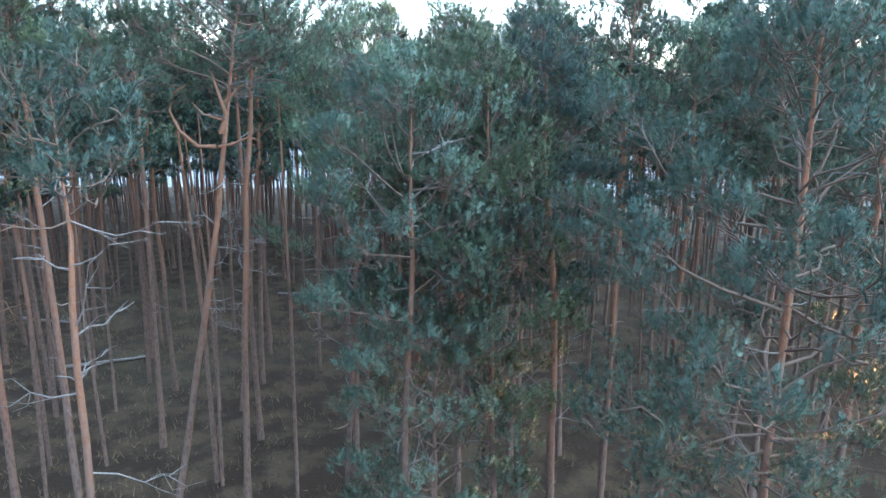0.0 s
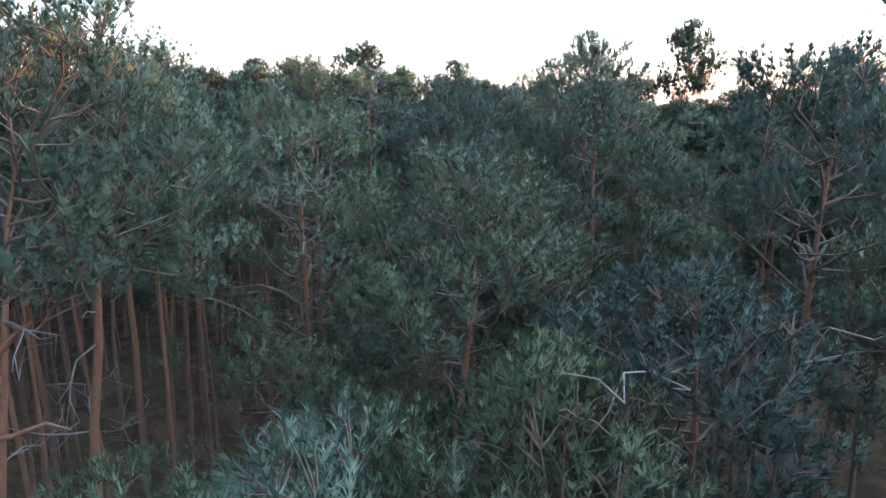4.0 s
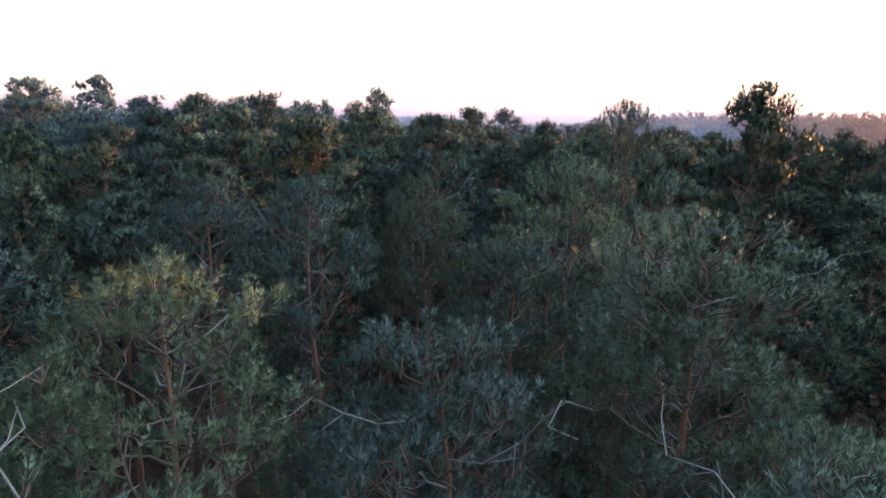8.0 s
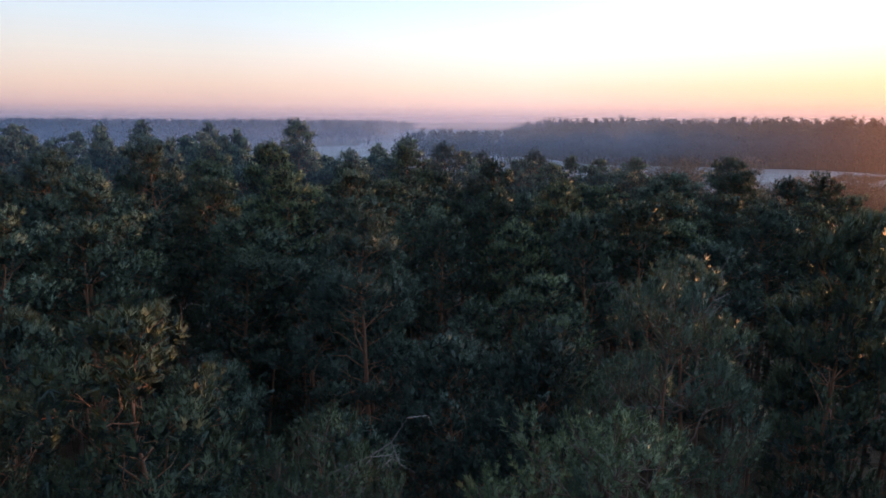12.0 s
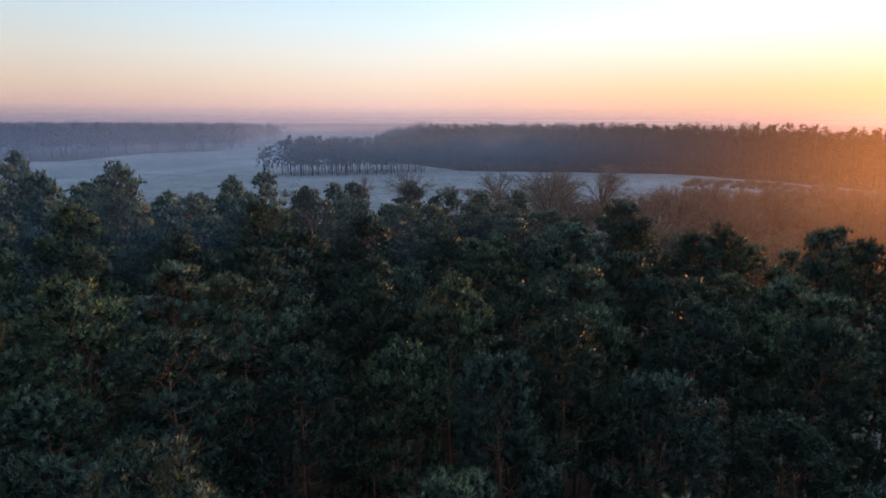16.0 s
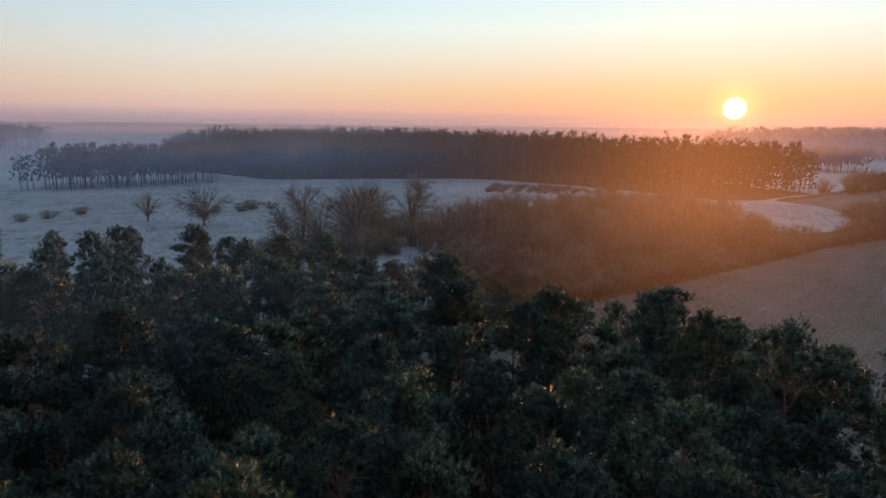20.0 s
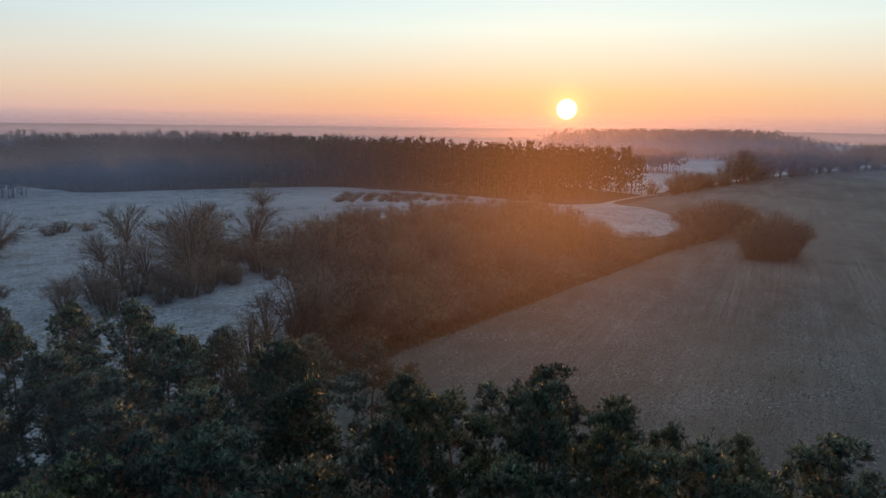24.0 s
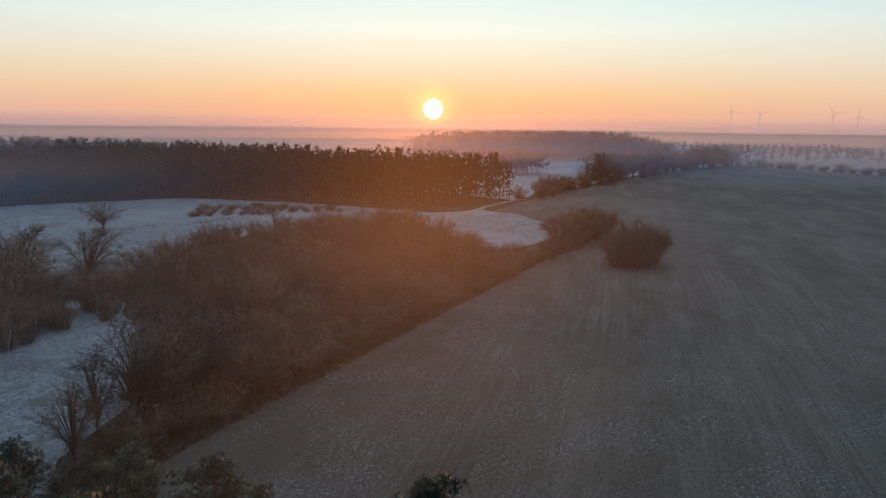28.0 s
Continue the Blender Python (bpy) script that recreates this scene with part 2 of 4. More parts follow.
def mist_glow_mat(thick, top, wave, forward, tint, floor, patch=None):
    def build(n):
        p = where(n)
        z = n.add("ShaderNodeSeparateXYZ")
        n.put(z.inputs[0], p)
        lift = n.math("MULTIPLY", n.noise(n.vec("MULTIPLY", p, (1, 1, 2.0)), wave, 3.0), top * (0.35 if top < 40 else 0.06))
        depth = n.range(n.math("SUBTRACT", z.outputs[2], lift), top * 0.15, top * 0.75, 1.0, 0.0)
        a = n.math("MULTIPLY", n.math("POWER", depth, 1.2), thick)
        if floor:
            a = n.math("MULTIPLY", a, n.range(z.outputs[2], floor, floor + 14))
        # thickness follows the sun's bearing, shaping where glow and haze show
        if patch:
            out = n.vec("NORMALIZE", n.vec("SUBTRACT", p, (*patch[:2], 10)))
            near, far = (0.62, 0.94) if len(patch) == 2 else patch[2:]
            a = n.math("MULTIPLY", a, n.range(n.vec("DOT_PRODUCT", out, (sun_dir.x, sun_dir.y, 0)), near, far))
        scatter = n.add("ShaderNodeBsdfTranslucent")
        scatter.inputs[0].default_value = (*tint, 1)
        back = n.add("ShaderNodeBsdfDiffuse")
        back.inputs[0].default_value = (*tint, 1)
        ahead = n.add("ShaderNodeBsdfRefraction", distribution="GGX")
        ahead.inputs["Roughness"].default_value, ahead.inputs["IOR"].default_value = 0.85, 1.45
        # orange tint puts the sun's warm glow into the sheet
        ahead.inputs[0].default_value = (1.0, 0.64, 0.32, 1)
        m1, m2, m3 = (n.add("ShaderNodeMixShader") for _ in range(3))
        m1.inputs[0].default_value = 0.3
        n.put(m1.inputs[1], scatter.outputs[0])
        n.put(m1.inputs[2], back.outputs[0])
        m2.inputs[0].default_value = forward
        n.put(m2.inputs[1], m1.outputs[0])
        n.put(m2.inputs[2], ahead.outputs[0])
        n.put(m3.inputs[0], a)
        n.put(m3.inputs[1], n.add("ShaderNodeBsdfTransparent").outputs[0])
        n.put(m3.inputs[2], m2.outputs[0])
        return m3.outputs[0]
    return build


INNER_SHADE = material("inner_shade_needles", inner_shade_mat)
NEEDLES, BARK, TWIG, LIMB = (material(*a) for a in (("pine_needles", needles_mat), ("pine_bark", bark_mat), ("dead_wood", twig_mat), ("limb_bark", limb_mat)))
SHRUB, LITTER, FIELD, MEADOW = (material(*a) for a in (("bare_twigs", shrub_mat), ("forest_litter", litter_mat), ("field_soil", field_mat), ("frosted_grass", meadow_mat)))
FAR_FIELD, FAR_WOOD, FAR_TRUNK, WHITE = (material(*a) for a in (("far_field", far_field_mat), ("far_crowns", far_wood_mat), ("far_trunks", far_trunk_mat), ("white_paint", white_mat)))


# ------------------------------------------------------------ mesh helpers
class Tris:
    """Gathers triangles."""

    def __init__(self):
        self.v, self.f, self.n, self.way = [], [], 0, []

    def add(self, v, f):
        v, f = np.asarray(v, float).reshape(-1, 3), np.asarray(f, int).reshape(-1, 3)
        self.v.append(v)
        self.f.append(f + self.n)
        self.n += len(v)

    def tube(self, path, radii, sides=6):
        path, radii = np.asarray(path, float), np.asarray(radii, float)
        d = np.gradient(path, axis=0)
        d /= np.linalg.norm(d, axis=1)[:, None] + 1e-9
        ref = np.where(np.abs(d[:, 2:3]) > 0.9, [[1.0, 0, 0]], [[0, 0, 1.0]])
        a = np.cross(d, ref)
        a /= np.linalg.norm(a, axis=1)[:, None] + 1e-9
        b = np.cross(d, a)
        w = np.arange(sides) * 2 * np.pi / sides
        ring = path[:, None] + radii[:, None, None] * (a[:, None] * np.cos(w)[None, :, None] + b[:, None] * np.sin(w)[None, :, None])
        k = len(path)
        i, j = np.meshgrid(np.arange(k - 1), np.arange(sides), indexing="ij")
        p, q = i * sides + j, i * sides + (j + 1) % sides
        f = np.concatenate([np.stack([p, q, q + sides], -1).reshape(-1, 3), np.stack([p, q + sides, p + sides], -1).reshape(-1, 3)])
        self.add(ring, f)

    def blades(self, base, way, length, width, rng, facing=None):
        """Thin pointed triangles: bases, directions, lengths and widths."""
        side = np.cross(way, rng.normal(size=way.shape) if facing is None else facing + rng.normal(size=way.shape) * 0.35)
        side /= np.linalg.norm(side, axis=1)[:, None] + 1e-9
        v = np.stack([base - side * width[:, None] / 2, base + side * width[:, None] / 2, base + way * length[:, None]], 1)
        self.add(v, np.arange(len(base) * 3))

    def join(self, other):
        for v, f in zip(other.v, other.f):
            self.v.append(v)
            self.f.append(f)
        last = self.n
        self.f[-len(other.f):] = [f + last for f in other.f]
        self.n += other.n

    def mesh(self, name, mat, smooth=False, normals=None):
        """One mesh; soft masses of leaves or twigs take the normals of the mass that they form."""
        me = bpy.data.meshes.new(name)
        v = np.concatenate(self.v) if self.v else np.zeros((0, 3))
        f = np.concatenate(self.f) if self.f else np.zeros((0, 3), int)
        if self.way:
            normals = np.concatenate(self.way)
        if normals is not None:
            ng = np.cross(v[f[:, 1]] - v[f[:, 0]], v[f[:, 2]] - v[f[:, 0]])
            back = (ng * normals[f[:, 0]]).sum(1) < 0
            f[back] = f[back][:, ::-1]
            smooth = True
        me.vertices.add(len(v))
        me.vertices.foreach_set("co", v.astype(np.float32).ravel())
        me.loops.add(len(f) * 3)
        me.loops.foreach_set("vertex_index", f.astype(np.int32).ravel())
        me.polygons.add(len(f))
        me.polygons.foreach_set("loop_start", np.arange(0, len(f) * 3, 3, dtype=np.int32))
        me.polygons.foreach_set("use_smooth", np.full(len(f), smooth))
        me.update(calc_edges=True)
        if normals is not None:
            me.normals_split_custom_set_from_vertices(normals)
        me.materials.append(mat)
        return me


def unit(v):
    return v / (np.linalg.norm(v, axis=-1, keepdims=True) + 1e-9)


def part(name, me, parent, label=""):
    ob = new(name, me)
    ob.parent = parent
    return tagged(ob, label)


# ------------------------------------------------------------ pines
def needle_tufts(tris, at, axis, rng, count, length, width, face=None):
    """Brushes of needles, each one spray from a common shoot."""
    n = len(at)
    face = axis if face is None else face
    size = rng.uniform(0.75, 1.25, (n, 1)) * length
    side = unit(np.cross(axis, rng.normal(size=axis.shape))) * rng.uniform(0.7, 1.3, (n, 1)) * width / 2
    foot = at - axis * size * 0.35
    perp = unit(np.cross(axis[:, None], rng.normal(size=(n, count, 3))))
    a = rng.uniform(0.15, 0.95, (n, count, 1))
    tips = foot[:, None] + (axis[:, None] * np.cos(a) + perp * np.sin(a)) * size[:, None] * rng.uniform(0.75, 1.25, (n, count, 1))
    v = np.concatenate([(foot - side)[:, None], (foot + side)[:, None], tips], 1)
    first = (np.arange(n) * (count + 2))[:, None]
    f = np.stack([np.broadcast_to(first, (n, count)), np.broadcast_to(first + 1, (n, count)), first + 2 + np.arange(count)], -1)
    tris.add(v, f)
    tris.way.append(np.repeat(face, count + 2, 0))


def pine_parts(seed, h, base, spread, level, lean=0.0, bend=0.25, limbs=20, sticks=None):
    """Trunk, limbs, dead branches and needles of one Scots pine. level 0 is the finest."""
    rng = np.random.default_rng(seed)
    tufts, needles, length, width = ((15, 12, 0.105, 0.0145), (12, 9, 0.15, 0.026), (8, 9, 0.30, 0.060))[level]
    k = 12
    u = np.linspace(0, 1, k)
    wob = np.cumsum(rng.normal(size=(k, 2)), 0) * bend * 0.33
    wob -= wob[0]
    wob *= (u[:, None] ** 1.2)
    path = np.stack([wob[:, 0] + lean * u, wob[:, 1], u * h * 0.97], -1)
    r0 = h * 0.0068
    rad = r0 * (1 - 0.55 * u) * np.where(u < 0.04, 1.3, 1.0)
    rad[-3:] *= (0.72, 0.45, 0.16)
    trunk, leaf, wood, dead = Tris(), Tris(), [], []
    trunk.tube(path, rad, (9, 6, 4)[level])

    def on_trunk(z):
        return np.array([np.interp(z, path[:, 2], path[:, i]) for i in range(3)])

    P, D, N, core = [], [], [], Tris()
    up = np.array([0, 0, 1.0])

    def clump(at, way, size, limb):
        """A rounded cushion of upright shoots round the end of a branch."""
        n = max(3, int(tufts * (size / 0.42) ** 1.6 * rng.uniform(0.8, 1.2)))
        d = unit(rng.normal(size=(n, 3)) + way * 0.45 + up * 0.75)
        d[:, 2] = np.where(d[:, 2] < -0.25, -0.4 * d[:, 2], d[:, 2])
        spots = at + d * size * rng.uniform(0.55, 1.12, (n, 1)) * np.array([1, 1, 0.72])
        P.append(spots)
        N.append(unit(d + 0.4 * unit(spots - on_trunk(min(h * 0.9, at[2]))) + rng.normal(size=(n, 3)) * 0.15))
        D.append(unit(d * 0.55 + way * 0.15 + up * 0.75 + rng.normal(size=(n, 3)) * 0.16))
        if level == 0:
            for q in spots[: 5]:
                limb.tube([at - up * size * 0.35, at + (q - at) * 0.5 - up * 0.03, q], [0.009, 0.007, 0.004], 3)
        else:
            # dark filler sprays close the gaps and deepen the crown's painted inner shade
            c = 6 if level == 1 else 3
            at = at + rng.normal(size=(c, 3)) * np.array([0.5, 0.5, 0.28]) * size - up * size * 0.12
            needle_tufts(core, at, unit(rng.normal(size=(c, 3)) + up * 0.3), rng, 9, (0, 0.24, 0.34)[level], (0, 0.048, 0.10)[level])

    turn = rng.uniform(0, 6.28)
    for i in range(limbs):
        w = ((i + rng.uniform(0, 0.8)) / limbs) ** 0.9
        z = base + (h * 0.965 - base) * w
        turn += 2.4 + rng.normal() * 0.5
        full = (0.72 + 0.28 * min(1.0, w / 0.22)) * (1 - max(0.0, (w - 0.22) / 0.78) ** 2.0) ** 0.8
        out = spread * (full + 0.12) * rng.uniform(0.62, 1.12)
        rise = radians(4 + 48 * w ** 1.3 + rng.normal() * 10)
        way = np.array([math.cos(turn) * math.cos(rise), math.sin(turn) * math.cos(rise), math.sin(rise)])
        s = np.linspace(0, 1, 7 if level == 0 else 4)[:, None]
        kink, kink2 = rng.normal(size=3) * 0.12 * out, rng.normal(size=3) * 0.06 * out
        line = on_trunk(z) + way * out * s + up * 0.24 * out * s ** 2.2 + kink * np.sin(s * 3.0) + kink2 * np.sin(s * 7.0)
        limb = Tris()
        limb.tube(line, np.interp(s[:, 0], [0, 1], [0.010 + 0.007 * out, 0.006]), (5, 3, 3)[level])
        across = unit(np.cross(way, up))
        n = 1 + int(rng.uniform(2.1, 3.4) * out * (1.0, 1.0, 0.75)[level])
        for j in range(n):
            f = 1.0 if j == 0 else rng.uniform(0.30, 0.97)
            at = np.array([np.interp(f, s[:, 0], line[:, c]) for c in range(3)])
            flank = 1 if j % 2 else -1
            reach = 0 if j == 0 else (0.20 + 0.30 * out * (1.1 - f)) * rng.uniform(0.7, 1.3)
            spot = at + across * flank * reach + way * reach * 0.7 + up * rng.uniform(0.05, 0.22)
            if j and level < 2:
                limb.tube([at, (at + spot) / 2 + rng.normal(size=3) * 0.05 - up * 0.03, spot], [0.014, 0.010, 0.005], 3)
            clump(spot, unit(way + across * flank * (0.5 if j else 0)), rng.uniform(0.30, 0.50) * (1.0 if w < 0.8 else 0.8), limb)
        wood.append(limb)
    tip = Tris()
    for j in range(4):
        clump(path[-1] - up * (0.02 + 0.24 * j), up, 0.17 + 0.09 * j, tip)
    if level == 0:
        wood.append(tip)
    P, D, N = np.concatenate(P), np.concatenate(D), np.concatenate(N)
    for shift in ((-0.07, 0.01, 0.09), (-0.05, 0.06), (0.0,))[level]:
        needle_tufts(leaf, P + D * shift, D, rng, needles, length, width, N)
    for i in range(sticks or (16, 9, 0)[level]):
        z = rng.uniform(0.22, 0.95) ** (0.4 if sticks else 0.75) * h
        t = rng.uniform(0, 6.28)
        ln = rng.uniform(0.3, 1.5) * (0.6 if z < base * 0.6 else 1.15)
        way = np.array([math.cos(t), math.sin(t), rng.uniform(-0.25, 0.5)])
        p = on_trunk(z)
        pts, go = [p], way
        for _ in range(4):
            go = unit(go + rng.normal(size=3) * 0.38 + up * 0.10)
            pts.append(pts[-1] + go * ln * 0.27)
        stick = Tris()
        stick.tube(pts, [0.020, 0.016, 0.012, 0.008, 0.004], 4 if level == 0 else 3)
        if ln > 0.7:
            for _ in range(5 if level == 0 else 2):
                b = pts[int(rng.integers(1, 5))]
                c = b + unit(way + rng.normal(size=3) * 0.7) * ln * 0.22
                stick.tube([b, c, c + unit(way + rng.normal(size=3) * 0.6 + up * 0.3) * ln * 0.2], [0.010, 0.007, 0.003], 3)
        dead.append(stick)
    return trunk, wood, dead, leaf, core


def pine_meshes(*args):
    """The meshes of a pine's parts, by name: every limb for itself where the camera comes close."""
    trunk, wood, dead, leaf, core = pine_parts(*args)
    if args[4] == 0:
        rest = [("limb", w.mesh("limb", LIMB, True)) for w in wood] + [("dead_branch", w.mesh("dead_branch", TWIG, True)) for w in dead]
    else:
        for w in wood + dead:
            trunk.join(w)
        rest = []
    return [("trunk", trunk.mesh("trunk", BARK, True)), ("crown", leaf.mesh("crown", NEEDLES))] + rest + ([("inner_foliage", core.mesh("inner_foliage", INNER_SHADE))] if args[4] else [])


def pine(meshes, label):
    top = new("pine_tree")
    tagged(top, label, "pine tree", "pines of the wood")
    for name, me in meshes:
        part(name, me, top)
    return top


HEIGHTS = (15.2, 16.0, 14.6, 16.6, 15.6, 15.0, 16.2)


def pine_shape(level, i):
    h = HEIGHTS[i]
    return (100 * level + i, h, h * (0.56, 0.48, 0.60, 0.52, 0.62, 0.46, 0.55)[i], (1.5, 1.75, 1.4, 1.85, 1.5, 1.8, 1.6)[i], level,
            (0.3, -0.5, 0.8, 0.0, -0.9, 0.4, 0.2)[i], (0.25, 0.4, 0.2, 0.5, 0.3, 0.35, 0.25)[i], (38, 44, 36, 42, 38, 46, 40)[i])


KINDS = {(level, i): pine_meshes(*pine_shape(level, i)) for level in range(2) for i in range(7)}

# pines that stand out: x, y, height
NEAR = [(-1.0, 14.0, 13.6), (2.4, 12.4, 13.2), (2.2, 18.7, 14.9), (0.5, 17.6, 13.8), (4.0, 19.8, 14.2), (-0.2, 21.8, 15.0),
        (-3.3, 22.5, 15.4), (3.0, 23.2, 16.0), (1.4, 26.0, 15.0), (-1.9, 28.6, 15.8), (-4.6, 29.8, 15.8), (3.2, 30.3, 16.1), (0.8, 31.8, 15.6), (-2.4, 33.4, 17.0),
        (5.3, 32.4, 17.4), (9.2, 34.3, 18.0), (5.2, 27.6, 15.4), (8.2, 28.9, 14.4), (0.8, 41.0, 17.2), (-8.3, 46.0, 16.5), (8.8, 46.0, 16.3), (11.6, 47.4, 16.6),
        (11.6, 26.6, 16.2), (14.6, 23.4, 15.8), (16.8, 29.0, 16.4), (19.5, 25.0, 16.2)]
EDGE = [(10.0, 51.8, 17.0), (16.0, 53.2, 14.8), (10.2, 66.0, 15.0), (19.2, 61.4, 16.0), (24.9, 52.8, 15.6), (30.7, 60.7, 16.6), (39.2, 59.5, 15.2), (40.0, 56.3, 14.2),
        (34.0, 83.0, 13.4), (28.1, 86.0, 16.2), (25.7, 88.6, 15.9), (20.2, 91.5, 16.7), (15.0, 98.0, 16.3), (38.6, 51.4, 13.6), (36.8, 71.0, 14.6), (36.2, 76.4, 13.8)]
# young narrow pines along the field and the meadow
OUTER = [(41.0, 60.8, 14.6), (39.2, 55.8, 14.2), (40.4, 53.6, 13.8), (40.2, 50.4, 14.4), (41.2, 47.8, 14.0), (37.2, 61.4, 14.4), (34.6, 66.3, 14.6), (36.6, 67.6, 14.0), (34.6, 75.8, 14.4),
         (32.2, 80.1, 14.4), (28.6, 95.6, 14.4), (24.0, 96.5, 14.6), (30.8, 89.6, 14.4), (11.0, 103.0, 15.4), (17.0, 102.4, 15.2), (22.4, 99.4, 15.2)]
# bare-stemmed pines at the rim of the clearing: x, y, height, lean, crown base share
RIM = [(-7.0, 14.6, 14.6, 2.9, 0.80), (-2.3, 13.2, 10.6, 0.5, 0.86), (4.2, 15.2, 14.8, 0.2, 0.72), (5.4, 14.2, 13.0, 0.1, 0.80), (-0.8, 11.2, 12.2, 0.2, 0.55), (1.3, 12.2, 12.4, -0.7, 0.42),
       (5.1, 9.2, 13.6, 0.1, 0.30), (-8.4, 13.4, 14.4, -0.4, 0.78), (-5.6, 16.6, 15.4, 0.5, 0.74), (-6.4, 20.8, 15.0, -0.3, 0.74), (-9.6, 20.2, 15.2, 0.2, 0.72), (-10.4, 13.0, 15.0, 0.8, 0.66), (-0.2, 11.9, 9.2, 0.3, 0.22), (8.6, 12.6, 15.2, 0.2, 0.45), (9.4, 17.4, 16.6, -0.3, 0.5), (12.6, 19.4, 16.8, 0.3, 0.5), (-5.3, 9.0, 11.9, -0.3, 0.80)]
CURLS = [([(1.91, -0.2, 10.54), (1.49, -0.2, 10.54), (1.11, -0.2, 10.88), (0.92, -0.2, 11.31), (1.03, -0.2, 11.7), (1.34, -0.2, 11.89)], 0.055),
         ([(1.97, -0.2, 10.54), (2.26, -0.2, 10.59), (2.65, -0.2, 10.75), (2.92, -0.2, 10.67)], 0.04),
         ([(2.04, -0.2, 10.82), (2.17, -0.2, 11.25), (2.02, -0.2, 11.74), (1.89, -0.2, 12.18)], 0.07),
         ([(2.16, -0.2, 11.49), (2.46, -0.2, 11.8), (2.65, -0.2, 11.92)], 0.045),
         ([(2.1, -0.2, 11.12), (1.67, -0.2, 11.25), (1.44, -0.2, 11.49)], 0.03)]
LABELS = ("tall Scots pine with flaking bark and a tufted grey-green crown", "slender forest pine with bare lower trunk and rounded crown", "leaning pine with dead twigs under a dark green crown")
rng = np.random.default_rng(7)
path_pts = np.array([(x, y) for t, x, y, *_ in PATH])


def stand(x, y, height, spin, level, wide=1.0):
    i = int(rng.integers(7))
    key = (level, i)
    m = pose(x, y, -0.05, 0, 0, spin) @ Matrix.Diagonal((*(2 * [rng.uniform(0.86, 1.12) * wide]), height / HEIGHTS[i], 1))
    if key not in FIRST:
        ob = FIRST[key] = pine(KINDS[key], LABELS[i % 3])
    else:
        ob = copy_thing(FIRST[key], Matrix.Identity(4))
    ob.matrix_basis = m
    return ob


def off_path(x, y):
    return np.hypot(*(path_pts - (x, y)).T).min()


def close(x, y):
    """Detail of a pine: 0 where the camera passes low over its crown."""
    return 0 if abs(x) < 6.5 and y < 33 or y < 14 else 1


FIRST = {}
for x, y, height in NEAR + EDGE:
    stand(x, y, height, rng.uniform(0, 360), close(x, y), 1.15 if y > 44 else 1.0)
for x, y, height in OUTER:
    stand(x, y, height, rng.uniform(0, 360), 1, 0.8)
for i, (x, y, height, lean, base) in enumerate(RIM):
    ob = pine(pine_meshes(500 + i, height, height * base, (2.3, 1.2, 1.8, 1.6, 1.8, 1.9, 2.8, 1.8, 1.8, 1.9, 1.9, 2.2, 2.0, 2.6, 2.6, 2.6, 1.3)[i], 0, lean, 0.16, (26, 9, 22, 16, 26, 36, 62, 22, 22, 22, 22, 26, 46, 44, 44, 44, 14)[i]),
              "bare-stemmed pine with reddish flaking trunk and high crown")
    ob.matrix_basis = pose(x, y, -0.05)
    if i == 0:
        # the forked top with its looping bare boughs
        for line, thick in CURLS:
            t = Tris()
            t.tube(line, np.linspace(thick, 0.012, len(line)), 6)
            part("bare_bough", t.mesh("bare_bough", BARK, True), ob, "crooked bare bough")
grey = pine(pine_meshes(906, 14.2, 6.6, 2.6, 0, 0.3, 0.5, 26, 46), "sparse pine with many bare grey branches in its crown")
grey.matrix_basis = pose(-2.9, 19.9, -0.05)
grey = pine(pine_meshes(907, 15.2, 7.4, 2.4, 0, -0.3, 0.5, 26, 34), "sparse pine with many bare grey branches in its crown")
grey.matrix_basis = pose(4.8, 24.6, -0.05)
taken = [(1.3, 15.6), (-2.9, 19.9), (4.8, 24.6)] + [(x, y) for x, y, *_ in NEAR + EDGE + OUTER + RIM]


def in_wood(x, y):
    """The outline of the wood that the camera climbs over."""
    far = 104 - max(0.0, x + 10) * 0.42 if x < 28 else 88 - (x - 28) * 2.2
    return -84 < x < 40 and max(9.0, 9.5 if abs(x) < 6 else 7.0) < y < far + 3 * math.sin(x * 0.23)


step, spots = 3.5, []
for a in range(-23, 12):
    for b in range(0, 31):
        x, y = (a + rng.uniform(-0.42, 0.42)) * step, (b + rng.uniform(-0.42, 0.42)) * step
        keep, height, spin = rng.uniform(), rng.normal(15.3, 1.1), rng.uniform(0, 360)
        if not in_wood(x, y) or keep < 0.06 or abs(x) > 0.85 * y + 14:
            continue
        if min((x - p) ** 2 + (y - q) ** 2 for p, q in taken) < 2.7 ** 2:
            continue
        if abs(x) < 8 and y < 13:
            continue
        if abs(x) < 5 and y < 34:
            height = min(height, 13.2 + 0.07 * y)
        if y < 46:
            height = min(height, 14.3 + 0.065 * math.hypot(x, y - 10))
        if y > 40:
            height += 2.3 * min(1.0, max(0.0, (12 - x) / 30)) * min(1.0, (y - 40) / 15)
        taken.append((x, y))
        spots.append((off_path(x, y), x, y, height, spin))
for n in range(520):
    x, y = rng.uniform(-40, 38), rng.uniform(52, 106)
    height, spin = rng.normal(15.2, 1.0), rng.uniform(0, 360)
    if in_wood(x, y) and min((x - p) ** 2 + (y - q) ** 2 for p, q in taken) > 2.8 ** 2:
        taken.append((x, y))
        spots.append((off_path(x, y), x, y, height, spin))
spots.sort()
room = 296 - len(NEAR + EDGE + OUTER + RIM)
for d, x, y, height, spin in spots[:room]:
    stand(x, y, height, spin, close(x, y), 1.18 if y > 44 else 1.0)
shapes = [pine_parts(*pine_shape(2, i)) for i in range(7)]
